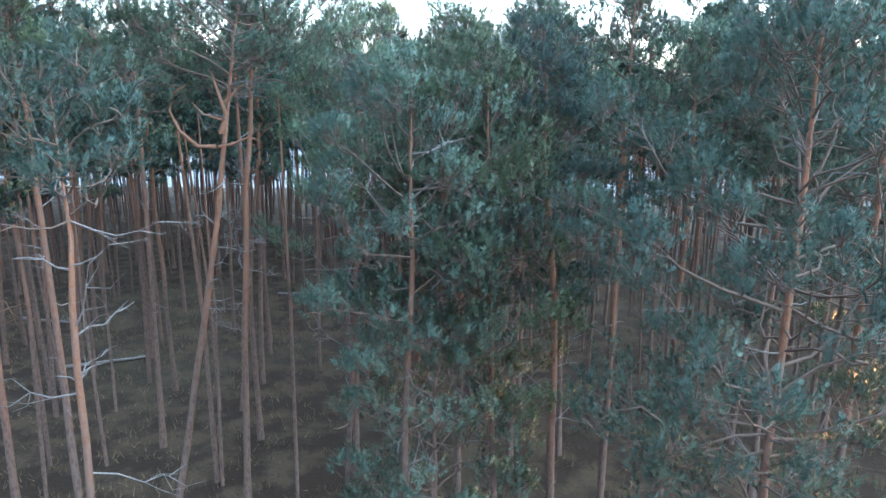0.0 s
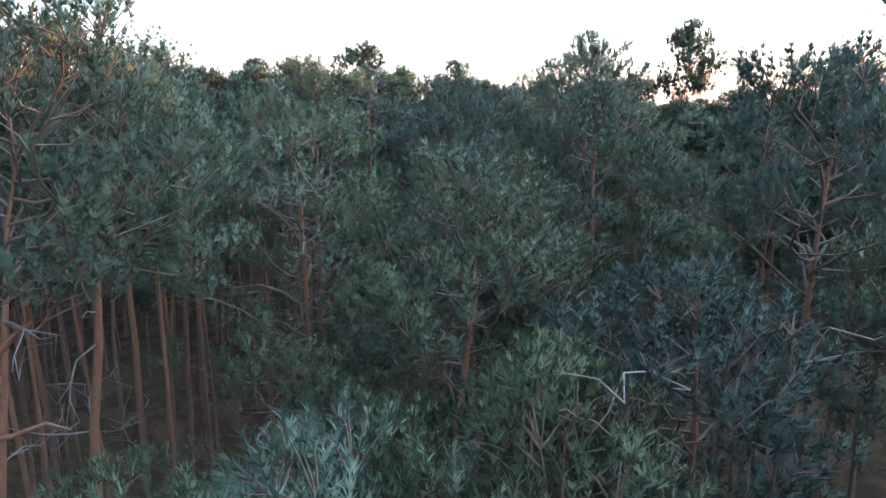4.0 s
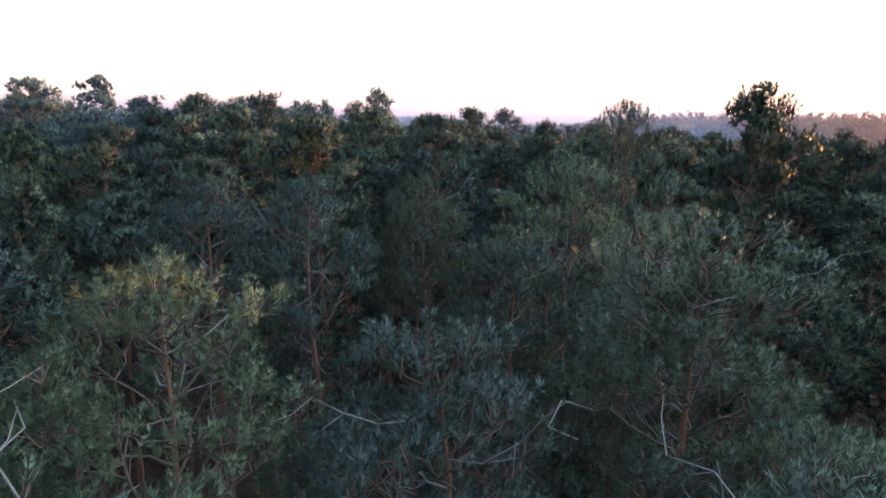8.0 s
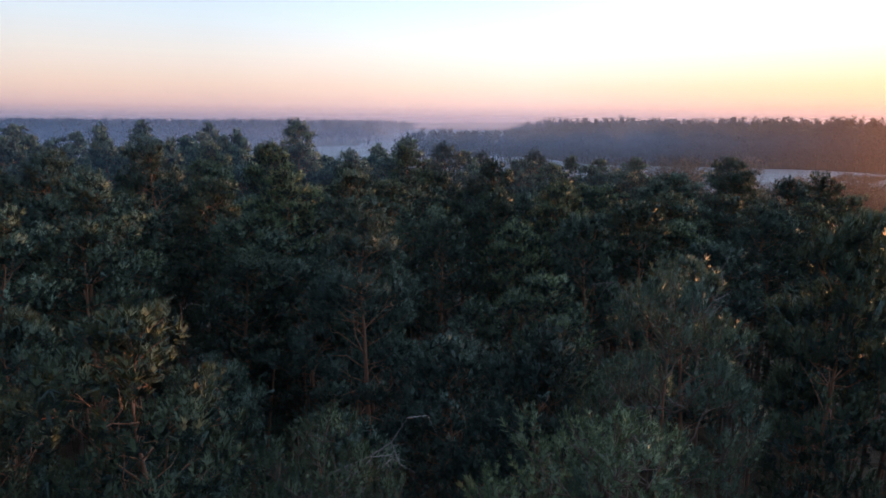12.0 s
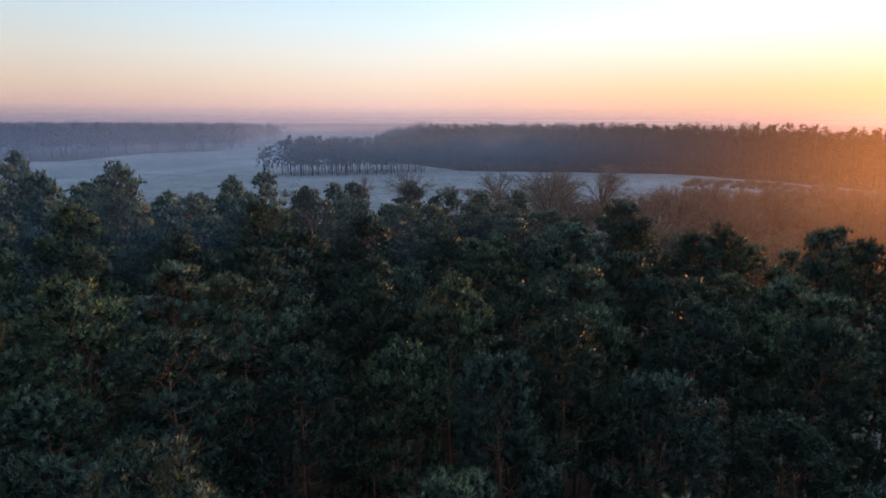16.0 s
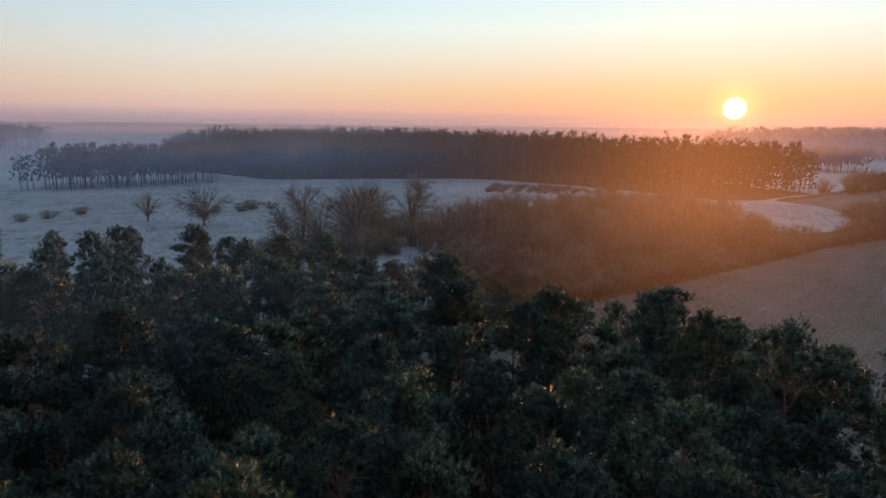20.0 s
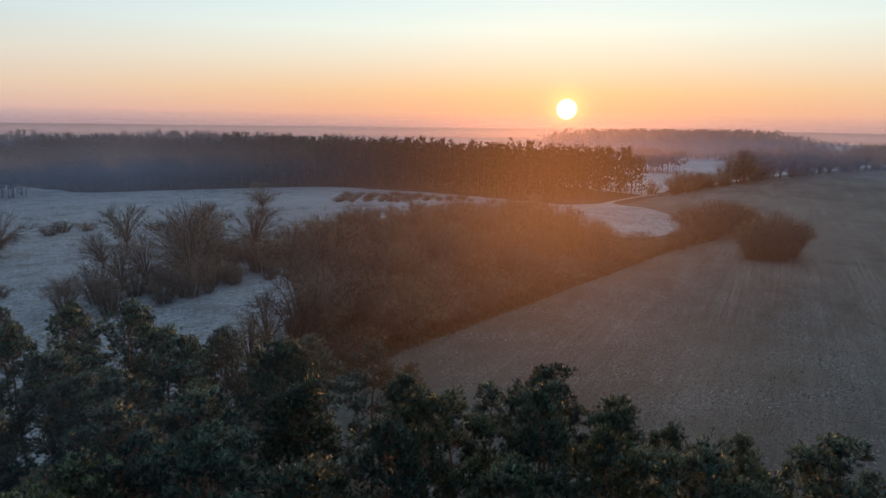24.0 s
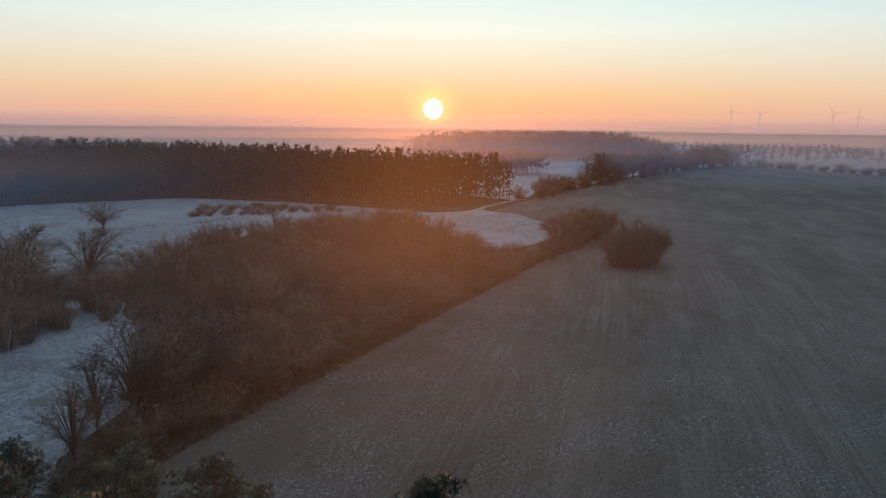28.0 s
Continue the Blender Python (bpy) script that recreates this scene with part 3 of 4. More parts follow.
far_leaf, far_stem, far_core = Tris(), Tris(), Tris()
for d, x, y, height, spin in spots[room:]:
    i = int(rng.integers(7))
    trunk, wood, dead, leaf, core = shapes[i]
    m = np.array((pose(x, y, -0.05, 0, 0, spin) @ Matrix.Diagonal((*(2 * [rng.uniform(0.9, 1.2)]), height / HEIGHTS[i], 1))))
    for src, out in ((leaf, far_leaf), (trunk, far_stem), (core, far_core)):
        for v, f in zip(src.v, src.f):
            out.add(v @ m[:3, :3].T + m[:3, 3], f - f.min())
        for w in src.way:
            out.way.append(unit(w @ m[:3, :3].T))
for n in range(300):
    x, y = rng.uniform(-62, 38), rng.uniform(58, 104)
    if not in_wood(x, y) or min((x - p) ** 2 + (y - q) ** 2 for p, q in taken) < 1.1 or abs(x) > 0.85 * y + 12:
        continue
    h = rng.uniform(7.0, 10.5)
    lean = rng.normal(size=2) * 0.5
    r = rng.uniform(0.05, 0.09)
    far_stem.tube([(x, y, -0.05), (x + lean[0] * 0.4, y + lean[1] * 0.4, h * 0.5), (x + lean[0], y + lean[1], h)], [r, r * 0.8, r * 0.3], 5)
    at = np.array([x + lean[0], y + lean[1], h]) + rng.normal(size=(12, 3)) * np.array([0.4, 0.4, 0.6])
    needle_tufts(far_leaf, at, unit(rng.normal(size=(12, 3)) * 0.6 + np.array([0, 0, 0.8])), rng, 6, 0.26, 0.085)
for n in range(310):
    x, y = rng.uniform(-34, 28), rng.uniform(17, 62)
    if min((x - p) ** 2 + (y - q) ** 2 for p, q in taken) < 0.8 or off_path(x, y) < 1.2:
        continue
    h, r = rng.uniform(9.5, 12.5), rng.uniform(0.06, 0.10)
    lean = rng.normal(size=2) * 0.45
    far_stem.tube([(x, y, -0.05), (x + lean[0] * 0.5 + rng.normal() * 0.12, y + lean[1] * 0.5, h * 0.5), (x + lean[0], y + lean[1], h)], [r, r * 0.8, r * 0.35], 5)
back_wood = tagged(new("pine_stand", far_leaf.mesh("pine_stand", NEEDLES)), "dense stand of dark green pines deeper in the wood", "wood", kind="stuff")
tagged(part("inner_foliage", far_core.mesh("inner_foliage", INNER_SHADE), back_wood), "filler foliage coloured darker as shade inside the crowns", kind="stuff")
tagged(part("trunks", far_stem.mesh("trunks", BARK, True), back_wood), "bare brown pine trunks", kind="stuff")


# ------------------------------------------------------------ ground
def sheet(name, outline, z, mat, wobble=0.0, seed=1, label="", cell=6.0):
    """A flat piece of land with an uneven rim."""
    rng = np.random.default_rng(seed)
    pts = []
    for (x0, y0), (x1, y1) in zip(outline, outline[1:] + outline[:1]):
        n = max(1, int(math.hypot(x1 - x0, y1 - y0) / cell))
        for i in range(n):
            f = i / n
            pts.append((x0 + (x1 - x0) * f + rng.normal() * wobble, y0 + (y1 - y0) * f + rng.normal() * wobble))
    bm = bmesh.new()
    face = bm.faces.new([bm.verts.new((x, y, z)) for x, y in pts])
    if face.normal.z < 0 or face.calc_area() and (bm.normal_update() or face.normal.z < 0):
        face.normal_flip()
    low = bmesh.ops.extrude_edge_only(bm, edges=bm.edges[:])["geom"]
    for v in low:
        if isinstance(v, bmesh.types.BMVert):
            v.co.z = -0.2
    bmesh.ops.triangulate(bm, faces=[f for f in bm.faces if len(f.verts) > 4])
    me = bpy.data.meshes.new(name)
    bm.to_mesh(me)
    bm.free()
    me.materials.append(mat)
    return tagged(new(name, me), label, kind="structure")


def make_ground():
    t = Tris()
    radii = np.r_[0.0, 12 * 1.16 ** np.arange(41)]
    radii = radii[radii < 4850]
    seg = 72
    w = np.arange(seg) * 2 * np.pi / seg
    v = [(20.0, 60.0, 0.0)]
    for r in radii[1:]:
        for a in w:
            x, y = 20 + r * math.cos(a), 60 + r * math.sin(a)
            far = max(0.0, r - 900)
            v.append((x, y, 0.0 if r < 900 else min(14.0, far * 0.006) * (0.5 + 0.5 * math.sin(x * 0.0021 + y * 0.0013) ** 2)))
    f = [(0, 1 + i, 1 + (i + 1) % seg) for i in range(seg)]
    for k in range(len(radii) - 2):
        for i in range(seg):
            p, q = 1 + k * seg + i, 1 + k * seg + (i + 1) % seg
            f += [(p, p + seg, q), (q, p + seg, q + seg)]
    t.add(v, f)
    return tagged(new("ground", t.mesh("ground", LITTER)), "brown needle litter and dry grass on level ground", kind="structure")


make_ground()
sheet("field", [(41, -160), (42, 50), (43, 93), (60, 96.8), (96, 96.6), (120, 97.4), (150, 96.4), (176, 93), (202, 96), (224, 122), (233, 143), (268, 145), (365, 140), (520, 122), (650, 88), (600, 30), (562, -14), (520, -160)],
      0.03, FIELD, 0.55, 2, "ploughed field with frosted brown stubble")
sheet("meadow", [(-260, 150), (-60, 112), (10, 108), (34, 98), (44, 97), (70, 101), (110, 110), (150, 112), (200, 100), (226, 128), (232, 147), (214, 158), (214, 187), (210, 225), (197, 268), (160, 290), (110, 312), (88, 420), (150, 900), (40, 900),
                 (0, 560), (-48, 525), (-80, 440), (-400, 420)], 0.04, MEADOW, 1.0, 3, "frosted pale grass meadow")
sheet("thicket_floor", [(44, 99), (70, 100), (100, 100.5), (130, 100.5), (158, 99.5), (166, 118), (188, 150), (172, 174), (140, 180), (112, 170), (90, 159), (82, 141), (68, 119)],
      0.06, LITTER, 1.2, 5, "brown leaf litter and dead grass under the thicket")
sheet("far_field", [(268, 150), (365, 146), (520, 128), (640, 100), (700, 180), (640, 390), (420, 330), (300, 250)], 0.05, FAR_FIELD, 2.0, 4, "pale frosted field beyond the hedge")


# ------------------------------------------------------------ far woods, each one mass of many small trees
def far_trees(name, spots, label, seed, height=16.0, crown=2.2, foot=0.3, clumps=22, blade=1.3, swell=None):
    rng = np.random.default_rng(seed)
    leaf, stem = Tris(), Tris()
    for x, y in spots:
        h = height * rng.uniform(0.82, 1.12) * (swell(x, y) if swell else 1.0)
        lean = rng.normal(size=2) * 0.4
        stem.tube([(x, y, -0.1), (x + lean[0], y + lean[1], h * 0.95)], [0.17, 0.06], 3)
        n = clumps
        a, rr, w = rng.uniform(0, 6.28, n), np.sqrt(rng.uniform(0.05, 1, n)), rng.uniform(0, 1, n) ** 0.8
        z = h * (foot + (0.97 - foot) * w)
        rad = crown * rr * (1.05 - 0.75 * w ** 2)
        at = np.stack([x + lean[0] + rad * np.cos(a), y + lean[1] + rad * np.sin(a), z], -1)
        at, out = np.repeat(at, 5, 0), np.repeat(np.stack([np.cos(a), np.sin(a), 0.5 + 0 * a], -1), 5, 0)
        way = unit(out * 0.5 + rng.normal(size=at.shape) * 0.8 + np.array([0, 0, 0.3]))
        leaf.blades(at - way * 0.35, way, rng.uniform(0.6, 1.2, len(at)) * blade, rng.uniform(0.5, 1.0, len(at)) * blade * 0.6, rng, unit(out + np.array([0, 0, 0.8])))
    wood = tagged(new(name, leaf.mesh(name, FAR_WOOD)), label, kind="stuff", category="wood")
    tagged(part("trunks", stem.mesh("trunks", FAR_TRUNK), wood), "thin bare trunks", kind="stuff")
    return wood


def inside(x, y, outline):
    hit = False
    for (x0, y0), (x1, y1) in zip(outline, outline[1:] + outline[:1]):
        if (y0 > y) != (y1 > y) and x < (x1 - x0) * (y - y0) / (y1 - y0) + x0:
            hit = not hit
    return hit


def scatter(outline, gap, seed):
    rng = np.random.default_rng(seed)
    xs, ys = [p[0] for p in outline], [p[1] for p in outline]
    out = []
    for x in np.arange(min(xs), max(xs), gap):
        for y in np.arange(min(ys), max(ys), gap):
            p, q = x + rng.uniform(-0.45, 0.45) * gap, y + rng.uniform(-0.45, 0.45) * gap
            if inside(p, q, outline):
                out.append((p, q))
    return out


WOOD = [(110, 312), (160, 290), (197, 268), (212, 225), (216, 187), (216, 166), (251, 156), (278, 151), (292, 178), (284, 262), (300, 380), (250, 480), (106, 480), (96, 400)]
far_trees("pine_wood", scatter(WOOD, 4.6, 11),
          "dense dark pine wood along the meadow edge", 12, 20.0, 2.8, 0.10, 44, 1.4,
          lambda x, y: min(1.0, 0.62 + max(0.0, x - 98) / 70) * (0.97 + 0.07 * math.sin(x * 0.06 + 1.0) + 0.05 * math.sin(y * 0.11 + x * 0.03)) * min(1.0, 0.72 + max(0.0, 294 - x) / 60))
far_trees("pine_copse", scatter([(14, 306), (40, 300), (87, 304), (96, 318), (92, 336), (40, 338)], 4.0, 13), "small pine copse with bare trunks beside the meadow", 14, 14.5, 2.9, 0.24, 36, 1.4,
          lambda x, y: min(1.05, 0.72 + 0.02 * (x - 12)))
far_trees("distant_wood", scatter([(-420, 440), (-80, 446), (-48, 532), (5, 562), (78, 830), (-40, 900), (-500, 800)], 10.0, 15), "hazy distant wood beyond the meadow", 16, 19.0, 5.0, blade=3.2, clumps=10)
far_trees("hillside_wood", scatter([(600, 158), (592, 235), (604, 330), (650, 440), (840, 500), (880, 260), (780, 170), (690, 150)], 8.0, 17), "hazy wood on the far rise", 18, 25.0, 4.6, 0.04, 16, 2.6,
          lambda x, y: min(1.0, 0.30 + 0.7 * min(1.0, max(0.0, y - 150) / 70) ** 0.6) * min(1.0, 0.35 + max(0.0, 500 - y) / 160))
far_trees("field_copse", scatter([(395, 200), (430, 190), (450, 225), (410, 240)], 5.0, 19), "small dark copse in the far field", 20, 13.0, 2.8, blade=2.0)


def ridge(name, r, top, seed, a0, a1, label):
    """A far wooded skyline."""
    rng = np.random.default_rng(seed)
    t = Tris()
    n = 400
    a = np.radians(np.linspace(a0, a1, n))
    s = np.linspace(0, 1, n)
    hgt = top * (0.55 + 0.25 * np.sin(s * 9 + seed) + 0.2 * np.sin(s * 23 + seed * 2)) + rng.uniform(0, 1, n) * top * 0.10
    rows = []
    for k, (dr, f) in enumerate(((0, 0.0), (6, 0.75), (30, 1.0), (160, 0.9), (400, 0.0))):
        rows.append(np.stack([20 + (r + dr) * np.sin(a), 60 + (r + dr) * np.cos(a), hgt * f - 2], -1))
    v = np.concatenate(rows)
    f = []
    for k in range(4):
        for i in range(n - 1):
            p, q = k * n + i, k * n + i + 1
            f += [(p, q, q + n), (p, q + n, p + n)]
    t.add(v, f)
    return tagged(new(name, t.mesh(name, FAR_WOOD, True)), label, kind="structure")


ridge("backdrop_hills_near", 1500, 10, 3, -60, 130, "low hazy wooded skyline")
ridge("backdrop_hills_far", 3200, 15, 5, -75, 150, "far hazy wooded skyline")
for i, (x, y, length, turn) in enumerate(((760, 60, 260, -70), (900, 120, 320, -80), (1000, -20, 300, -75), (1150, 160, 380, -85), (820, -60, 200, -80), (1080, 330, 300, -60))):
    row = [(x + math.cos(radians(turn)) * d, y + math.sin(radians(turn)) * d + 3 * math.sin(d * 0.05)) for d in np.arange(-length / 2, length / 2, 9.0)]
    far_trees("tree_row", row, "hazy row of trees between the far fields", 70 + i, 10.0, 4.0, 0.15, 8, 3.2)


# ------------------------------------------------------------ bare shrubs and trees
def bare_meshes(seed, h, spread, stems, twigs, width, low=0.1):
    """Stems and fine twigs of a leafless shrub or tree with a round head."""
    rng = np.random.default_rng(seed)
    wood, fine = Tris(), Tris()
    tips, ways = [], []
    for i in range(stems):
        t = rng.uniform(0, 6.28)
        out = math.sqrt(rng.uniform(0.0, 1))
        foot = np.array([math.cos(t), math.sin(t), 0]) * out * spread * (0.34 if low < 0.2 else 0.06)
        end = np.array([math.cos(t) * out * spread, math.sin(t) * out * spread, h * (0.30 + 0.66 * math.sqrt(1 - 0.92 * out * out)) * rng.uniform(0.8, 1.0)])
        s = np.linspace(0, 1, 5)[:, None]
        line = foot + (end - foot) * s + np.array([0, 0, 0.14 * h]) * np.sin(s * 3.14) * (0.3 + out) + rng.normal(size=(5, 3)) * 0.15 * s
        wood.tube(line, np.linspace(0.008 * h, 0.006, 5), 3)
        for j in range(twigs):
            f = rng.uniform(low, 1.0)
            tips.append([np.interp(f, s[:, 0], line[:, c]) for c in range(3)])
            ways.append(unit(unit(end - np.array([0, 0, 0.15 * h])) * 0.7 + rng.normal(size=3) * 0.6 + np.array([0, 0, 0.12])))
    tips, ways = np.array(tips), np.array(ways)
    ln = rng.uniform(0.10, 0.24, len(tips)) * h
    fine.blades(tips, ways, ln, np.full(len(tips), width), rng)
    rep = 3
    at = np.repeat(tips, rep, 0) + np.repeat(ways * ln[:, None], rep, 0) * rng.uniform(0.1, 0.9, (len(tips) * rep, 1))
    way = unit(np.repeat(ways, rep, 0) + rng.normal(size=at.shape) * 0.6)
    fine.blades(at, way, rng.uniform(0.05, 0.13, len(at)) * h, np.full(len(at), width * 0.75), rng)
    v = np.concatenate(fine.v)
    return wood.mesh("branchwork", SHRUB, True), fine.mesh("twigwork", SHRUB, True, unit((v - (0, 0, 0.30 * h)) / (spread, spread, 0.6 * h) + (0, 0, 0.15)))


def round_tree(seed, h, spread, boughs, twigs, width):
    """Trunk, boughs and fine twigs of a leafless round-headed tree."""
    rng = np.random.default_rng(seed)
    wood, fine = Tris(), Tris()
    fork = 0.15 * h
    wood.tube([(0, 0, 0), (0.1, 0.05, fork * 0.6), (0.05, 0.1, fork * 1.5)], [0.030 * h, 0.024 * h, 0.012 * h], 6)
    tips, ways = [], []
    for i in range(boughs):
        d = unit(rng.normal(size=3) + np.array([0, 0, 0.35]))
        end = np.array([0, 0, 0.58 * h]) + d * np.array([spread, spread, 0.40 * h]) * rng.uniform(0.75, 1.0)
        foot = np.array([0, 0, rng.uniform(0.7, 1.5) * fork])
        s = np.linspace(0, 1, 5)[:, None]
        line = foot + (end - foot) * s + np.array([0, 0, 0.10 * h]) * np.sin(s * 3.14) + rng.normal(size=(5, 3)) * 0.16 * s
        wood.tube(line, np.linspace(0.009 * h, 0.005, 5), 4)
        for j in range(twigs):
            f = rng.uniform(0.28, 1.0)
            p = np.array([np.interp(f, s[:, 0], line[:, c]) for c in range(3)])
            tips.append(p)
            ways.append(unit(unit(p - np.array([0, 0, 0.45 * h])) * 0.8 + rng.normal(size=3) * 0.5 + np.array([0, 0, 0.25])))
    tips, ways = np.array(tips), np.array(ways)
    ln = rng.uniform(0.08, 0.20, len(tips)) * h
    fine.blades(tips, ways, ln, np.full(len(tips), width), rng)
    at = np.repeat(tips, 4, 0) + np.repeat(ways * ln[:, None], 4, 0) * rng.uniform(0.1, 0.9, (len(tips) * 4, 1))
    way = unit(np.repeat(ways, 4, 0) + rng.normal(size=at.shape) * 0.6)
    fine.blades(at, way, rng.uniform(0.04, 0.11, len(at)) * h, np.full(len(at), width * 0.7), rng)
    v = np.concatenate(fine.v)
    return wood.mesh("branchwork", SHRUB, True), fine.mesh("twigwork", SHRUB, True, unit((v - (0, 0, 0.30 * h)) / (spread, spread, 0.6 * h) + (0, 0, 0.15)))


BARE = [bare_meshes(40 + i, (6.0, 7.5, 5.0, 8.0)[i], (3.4, 3.8, 3.2, 3.6)[i], (40, 42, 38, 42)[i], 20, 0.048, 0.02) for i in range(4)]
BUSH = bare_meshes(47, 7.5, 4.4, 80, 30, 0.05, 0.02)
TREES = [round_tree(60 + i, 9.0, (4.6, 3.8, 5.2)[i], (46, 36, 52)[i], 18, 0.040) for i in range(3)]


def bare(name, meshes, x, y, size, spin, label, category, group, wide=1.0):
    top = new(name)
    tagged(top, label, category, group)
    tagged(part("branchwork", meshes[0], top), kind="stuff")
    tagged(part("twigwork", meshes[1], top), kind="stuff")
    top.matrix_basis = pose(x, y, -0.05, 0, 0, spin) @ Matrix.Diagonal((size * wide, size * wide, size, 1))
    return top


rng = np.random.default_rng(21)
for x, y in scatter([(44, 136), (84, 134), (92, 150), (86, 162), (60, 152), (44, 150)], 5.2, 23):
    bare("bare_shrub", BARE[int(rng.integers(4))], x, y, rng.uniform(0.4, 0.95), rng.uniform(0, 360), "grey-brown leafless bush between thicket and willows", "shrub", "bushes round the willows", rng.uniform(1.1, 1.4))
for x, y in scatter([(46, 98), (70, 99), (100, 99), (130, 99), (158, 98), (160, 118), (186, 150), (170, 172), (140, 178), (112, 168), (92, 158), (84, 140), (70, 118)], 4.9, 22):
    edge = min(1.0, 0.5 + 0.035 * (y - 98))
    size = rng.uniform(0.40, 1.0) * (1.4 if rng.uniform() < 0.2 else 1.0) * (0.55 + 0.5 * edge) * (1.0 - 0.22 * min(1.0, max(0.0, x - 95) / 50))
    if rng.uniform() < 0.26 and y > 105:
        bare("thicket_tree", TREES[int(rng.integers(3))], x, y, size * 1.05, rng.uniform(0, 360), "leafless tree rising from the brown thicket", "tree", "trees of the thicket")
    else:
        bare("bare_shrub", BARE[int(rng.integers(4))], x, y, size, rng.uniform(0, 360), "leafless brown thicket shrub with dense fine twigs", "shrub", "shrubs of the thicket", rng.uniform(1.0, 1.35))
for i in range(34):
    x = 46 + 3.2 * i
    bare("bare_shrub", BARE[i % 4], x + rng.normal(), 98.4 + rng.normal() * 0.8, rng.uniform(0.25, 0.6), i * 61, "low leafless bush along the field edge", "shrub", "shrubs of the thicket", 1.7)
for x, y, s in ((58, 146, 0.6), (62, 151, 0.7), (70, 146, 0.6), (74, 154, 0.75), (80, 158, 0.7), (84, 166, 0.7), (70, 160, 0.6), (88, 158, 0.8), (52, 150, 0.5), (48, 155, 0.45), (94, 172, 0.6), (40, 160, 0.4)):
    bare("bare_shrub", BARE[int(x) % 4], x, y, s, x * 19, "grey leafless bush round the willows", "shrub", "bushes round the willows", 1.7)
for i in range(14):
    f = i / 13
    bare("bare_shrub", BARE[i % 4], 150 + 44 * f + rng.normal() * 1.2, 97 - 1.5 * f + rng.normal() * 1.5, rng.uniform(0.5, 0.8), rng.uniform(0, 360), "low leafless hedge shrub at the field edge", "shrub", "shrubs of the field hedge", 1.2)
for x, y, s in ((163, 76.5, 1.45), (159.5, 79, 1.2), (167, 74, 1.25), (161, 74, 0.8), (165.5, 79.5, 0.85)):
    bare("bare_shrub", BUSH, x, y, s, x * 31, "dense rounded leafless shrub standing in the field", "shrub", "shrub clump in the field", 1.0)
for x, y, s in ((176, 98, 1.2), (184, 96, 1.35), (192, 94, 1.25), (199, 93, 1.05)):
    bare("bare_shrub", BUSH, x, y, s, x * 17, "tall leafless hedge shrub with spreading twigs", "shrub", "shrubs of the field hedge", 1.1)
for x, y, s in ((66, 148, 1.45), (72, 187, 1.1), (50, 196, 1.1), (80, 172, 1.3), (76, 160, 1.3), (71, 153, 1.2), (60, 152, 1.0), (131, 222, 1.0), (55, 150, 0.9), (90, 165, 1.2), (40, 210, 0.8), (60, 170, 0.8)):
    bare("willow_tree", TREES[int(x) % 3], x, y, s, x * 53, "leafless round-headed willow on the frosted meadow", "tree", "willows of the meadow", 1.3)
for x, y, s in ((59.5, 104, 1.05), (56, 103, 0.9), (53, 106, 0.9), (62, 106, 0.95), (48, 102, 0.85)):
    bare("birch_tree", TREES[1], x, y, s, x * 29, "slim leafless birch beside the frosted grass", "tree", "birches by the wood")
for i in range(64):
    f = i / 63
    x, y = 276 + 366 * f, 145 - 54 * f ** 1.6
    tall = f > 0.2 and i % 3
    s = rng.uniform(0.95, 1.6) * (1.35 if tall else 0.9)
    bare("hedge_tree" if tall else "hedge_shrub", TREES[i % 3] if tall else BARE[i % 4], x + rng.normal() * 3, y + rng.normal() * 2, s, i * 47,
         "leafless oak in the hedge along the far field edge" if tall else "low leafless shrub in the far hedge", "tree" if tall else "shrub", "trees of the far hedge", 1.25)
for i in range(22):
    f = i / 21
    bare("hedge_shrub", BARE[i % 4], 645 - 84 * f + rng.normal() * 2, 84 - 100 * f + rng.normal() * 2, rng.uniform(0.6, 0.95), i * 71, "low leafless shrub in the far hedge", "shrub", "trees of the far hedge", 1.6)
for x, y, s in ((66, 216, 0.55), (70, 219, 0.65), (75, 217, 0.5), (28, 232, 0.5), (20, 228, 0.5), (14, 226, 0.45), (88, 205, 0.4), (124, 212, 0.45), (110, 222, 0.5), (118, 232, 0.5)):
    bare("meadow_shrub", BARE[2], x, y, s, x * 13, "low dark leafless bush on the frosted meadow", "shrub", "bushes of the meadow", 1.7)
for x, y in scatter([(160, 222), (175, 206), (198, 187), (205, 195), (196, 222), (176, 236)], 4.4, 41):
    bare("heath_shrub", BARE[2], x, y, rng.uniform(0.28, 0.42), x * 37, "low reddish-brown heath bush", "shrub", "heath bushes on the meadow", 1.9)


# ------------------------------------------------------------ mist over the meadow and between the woods, with added haze and sun glare
def mist(radius, a0, a1, top, thick, wave, forward, tint, floor=0.0, patch=None, centre=(20, 50)):
    t = Tris()
    n = 60
    a = np.radians(np.linspace(a0, a1, n))
    low = np.stack([centre[0] + radius * np.sin(a), centre[1] + radius * np.cos(a), 0 * a - 0.1], -1)
    v = np.concatenate([low, low + (0, 0, top * 2)])
    f = [(i, i + 1, i + 1 + n) for i in range(n - 1)] + [(i, i + 1 + n, i + n) for i in range(n - 1)]
    t.add(v, f)
    name = "mist"
    return tagged(new(name, t.mesh(name, material("mist_glow_air", mist_glow_mat(thick, top, wave, forward, tint, floor, patch)))), "thin sheet standing in for mist, haze and sun glare", "mist", kind="stuff")


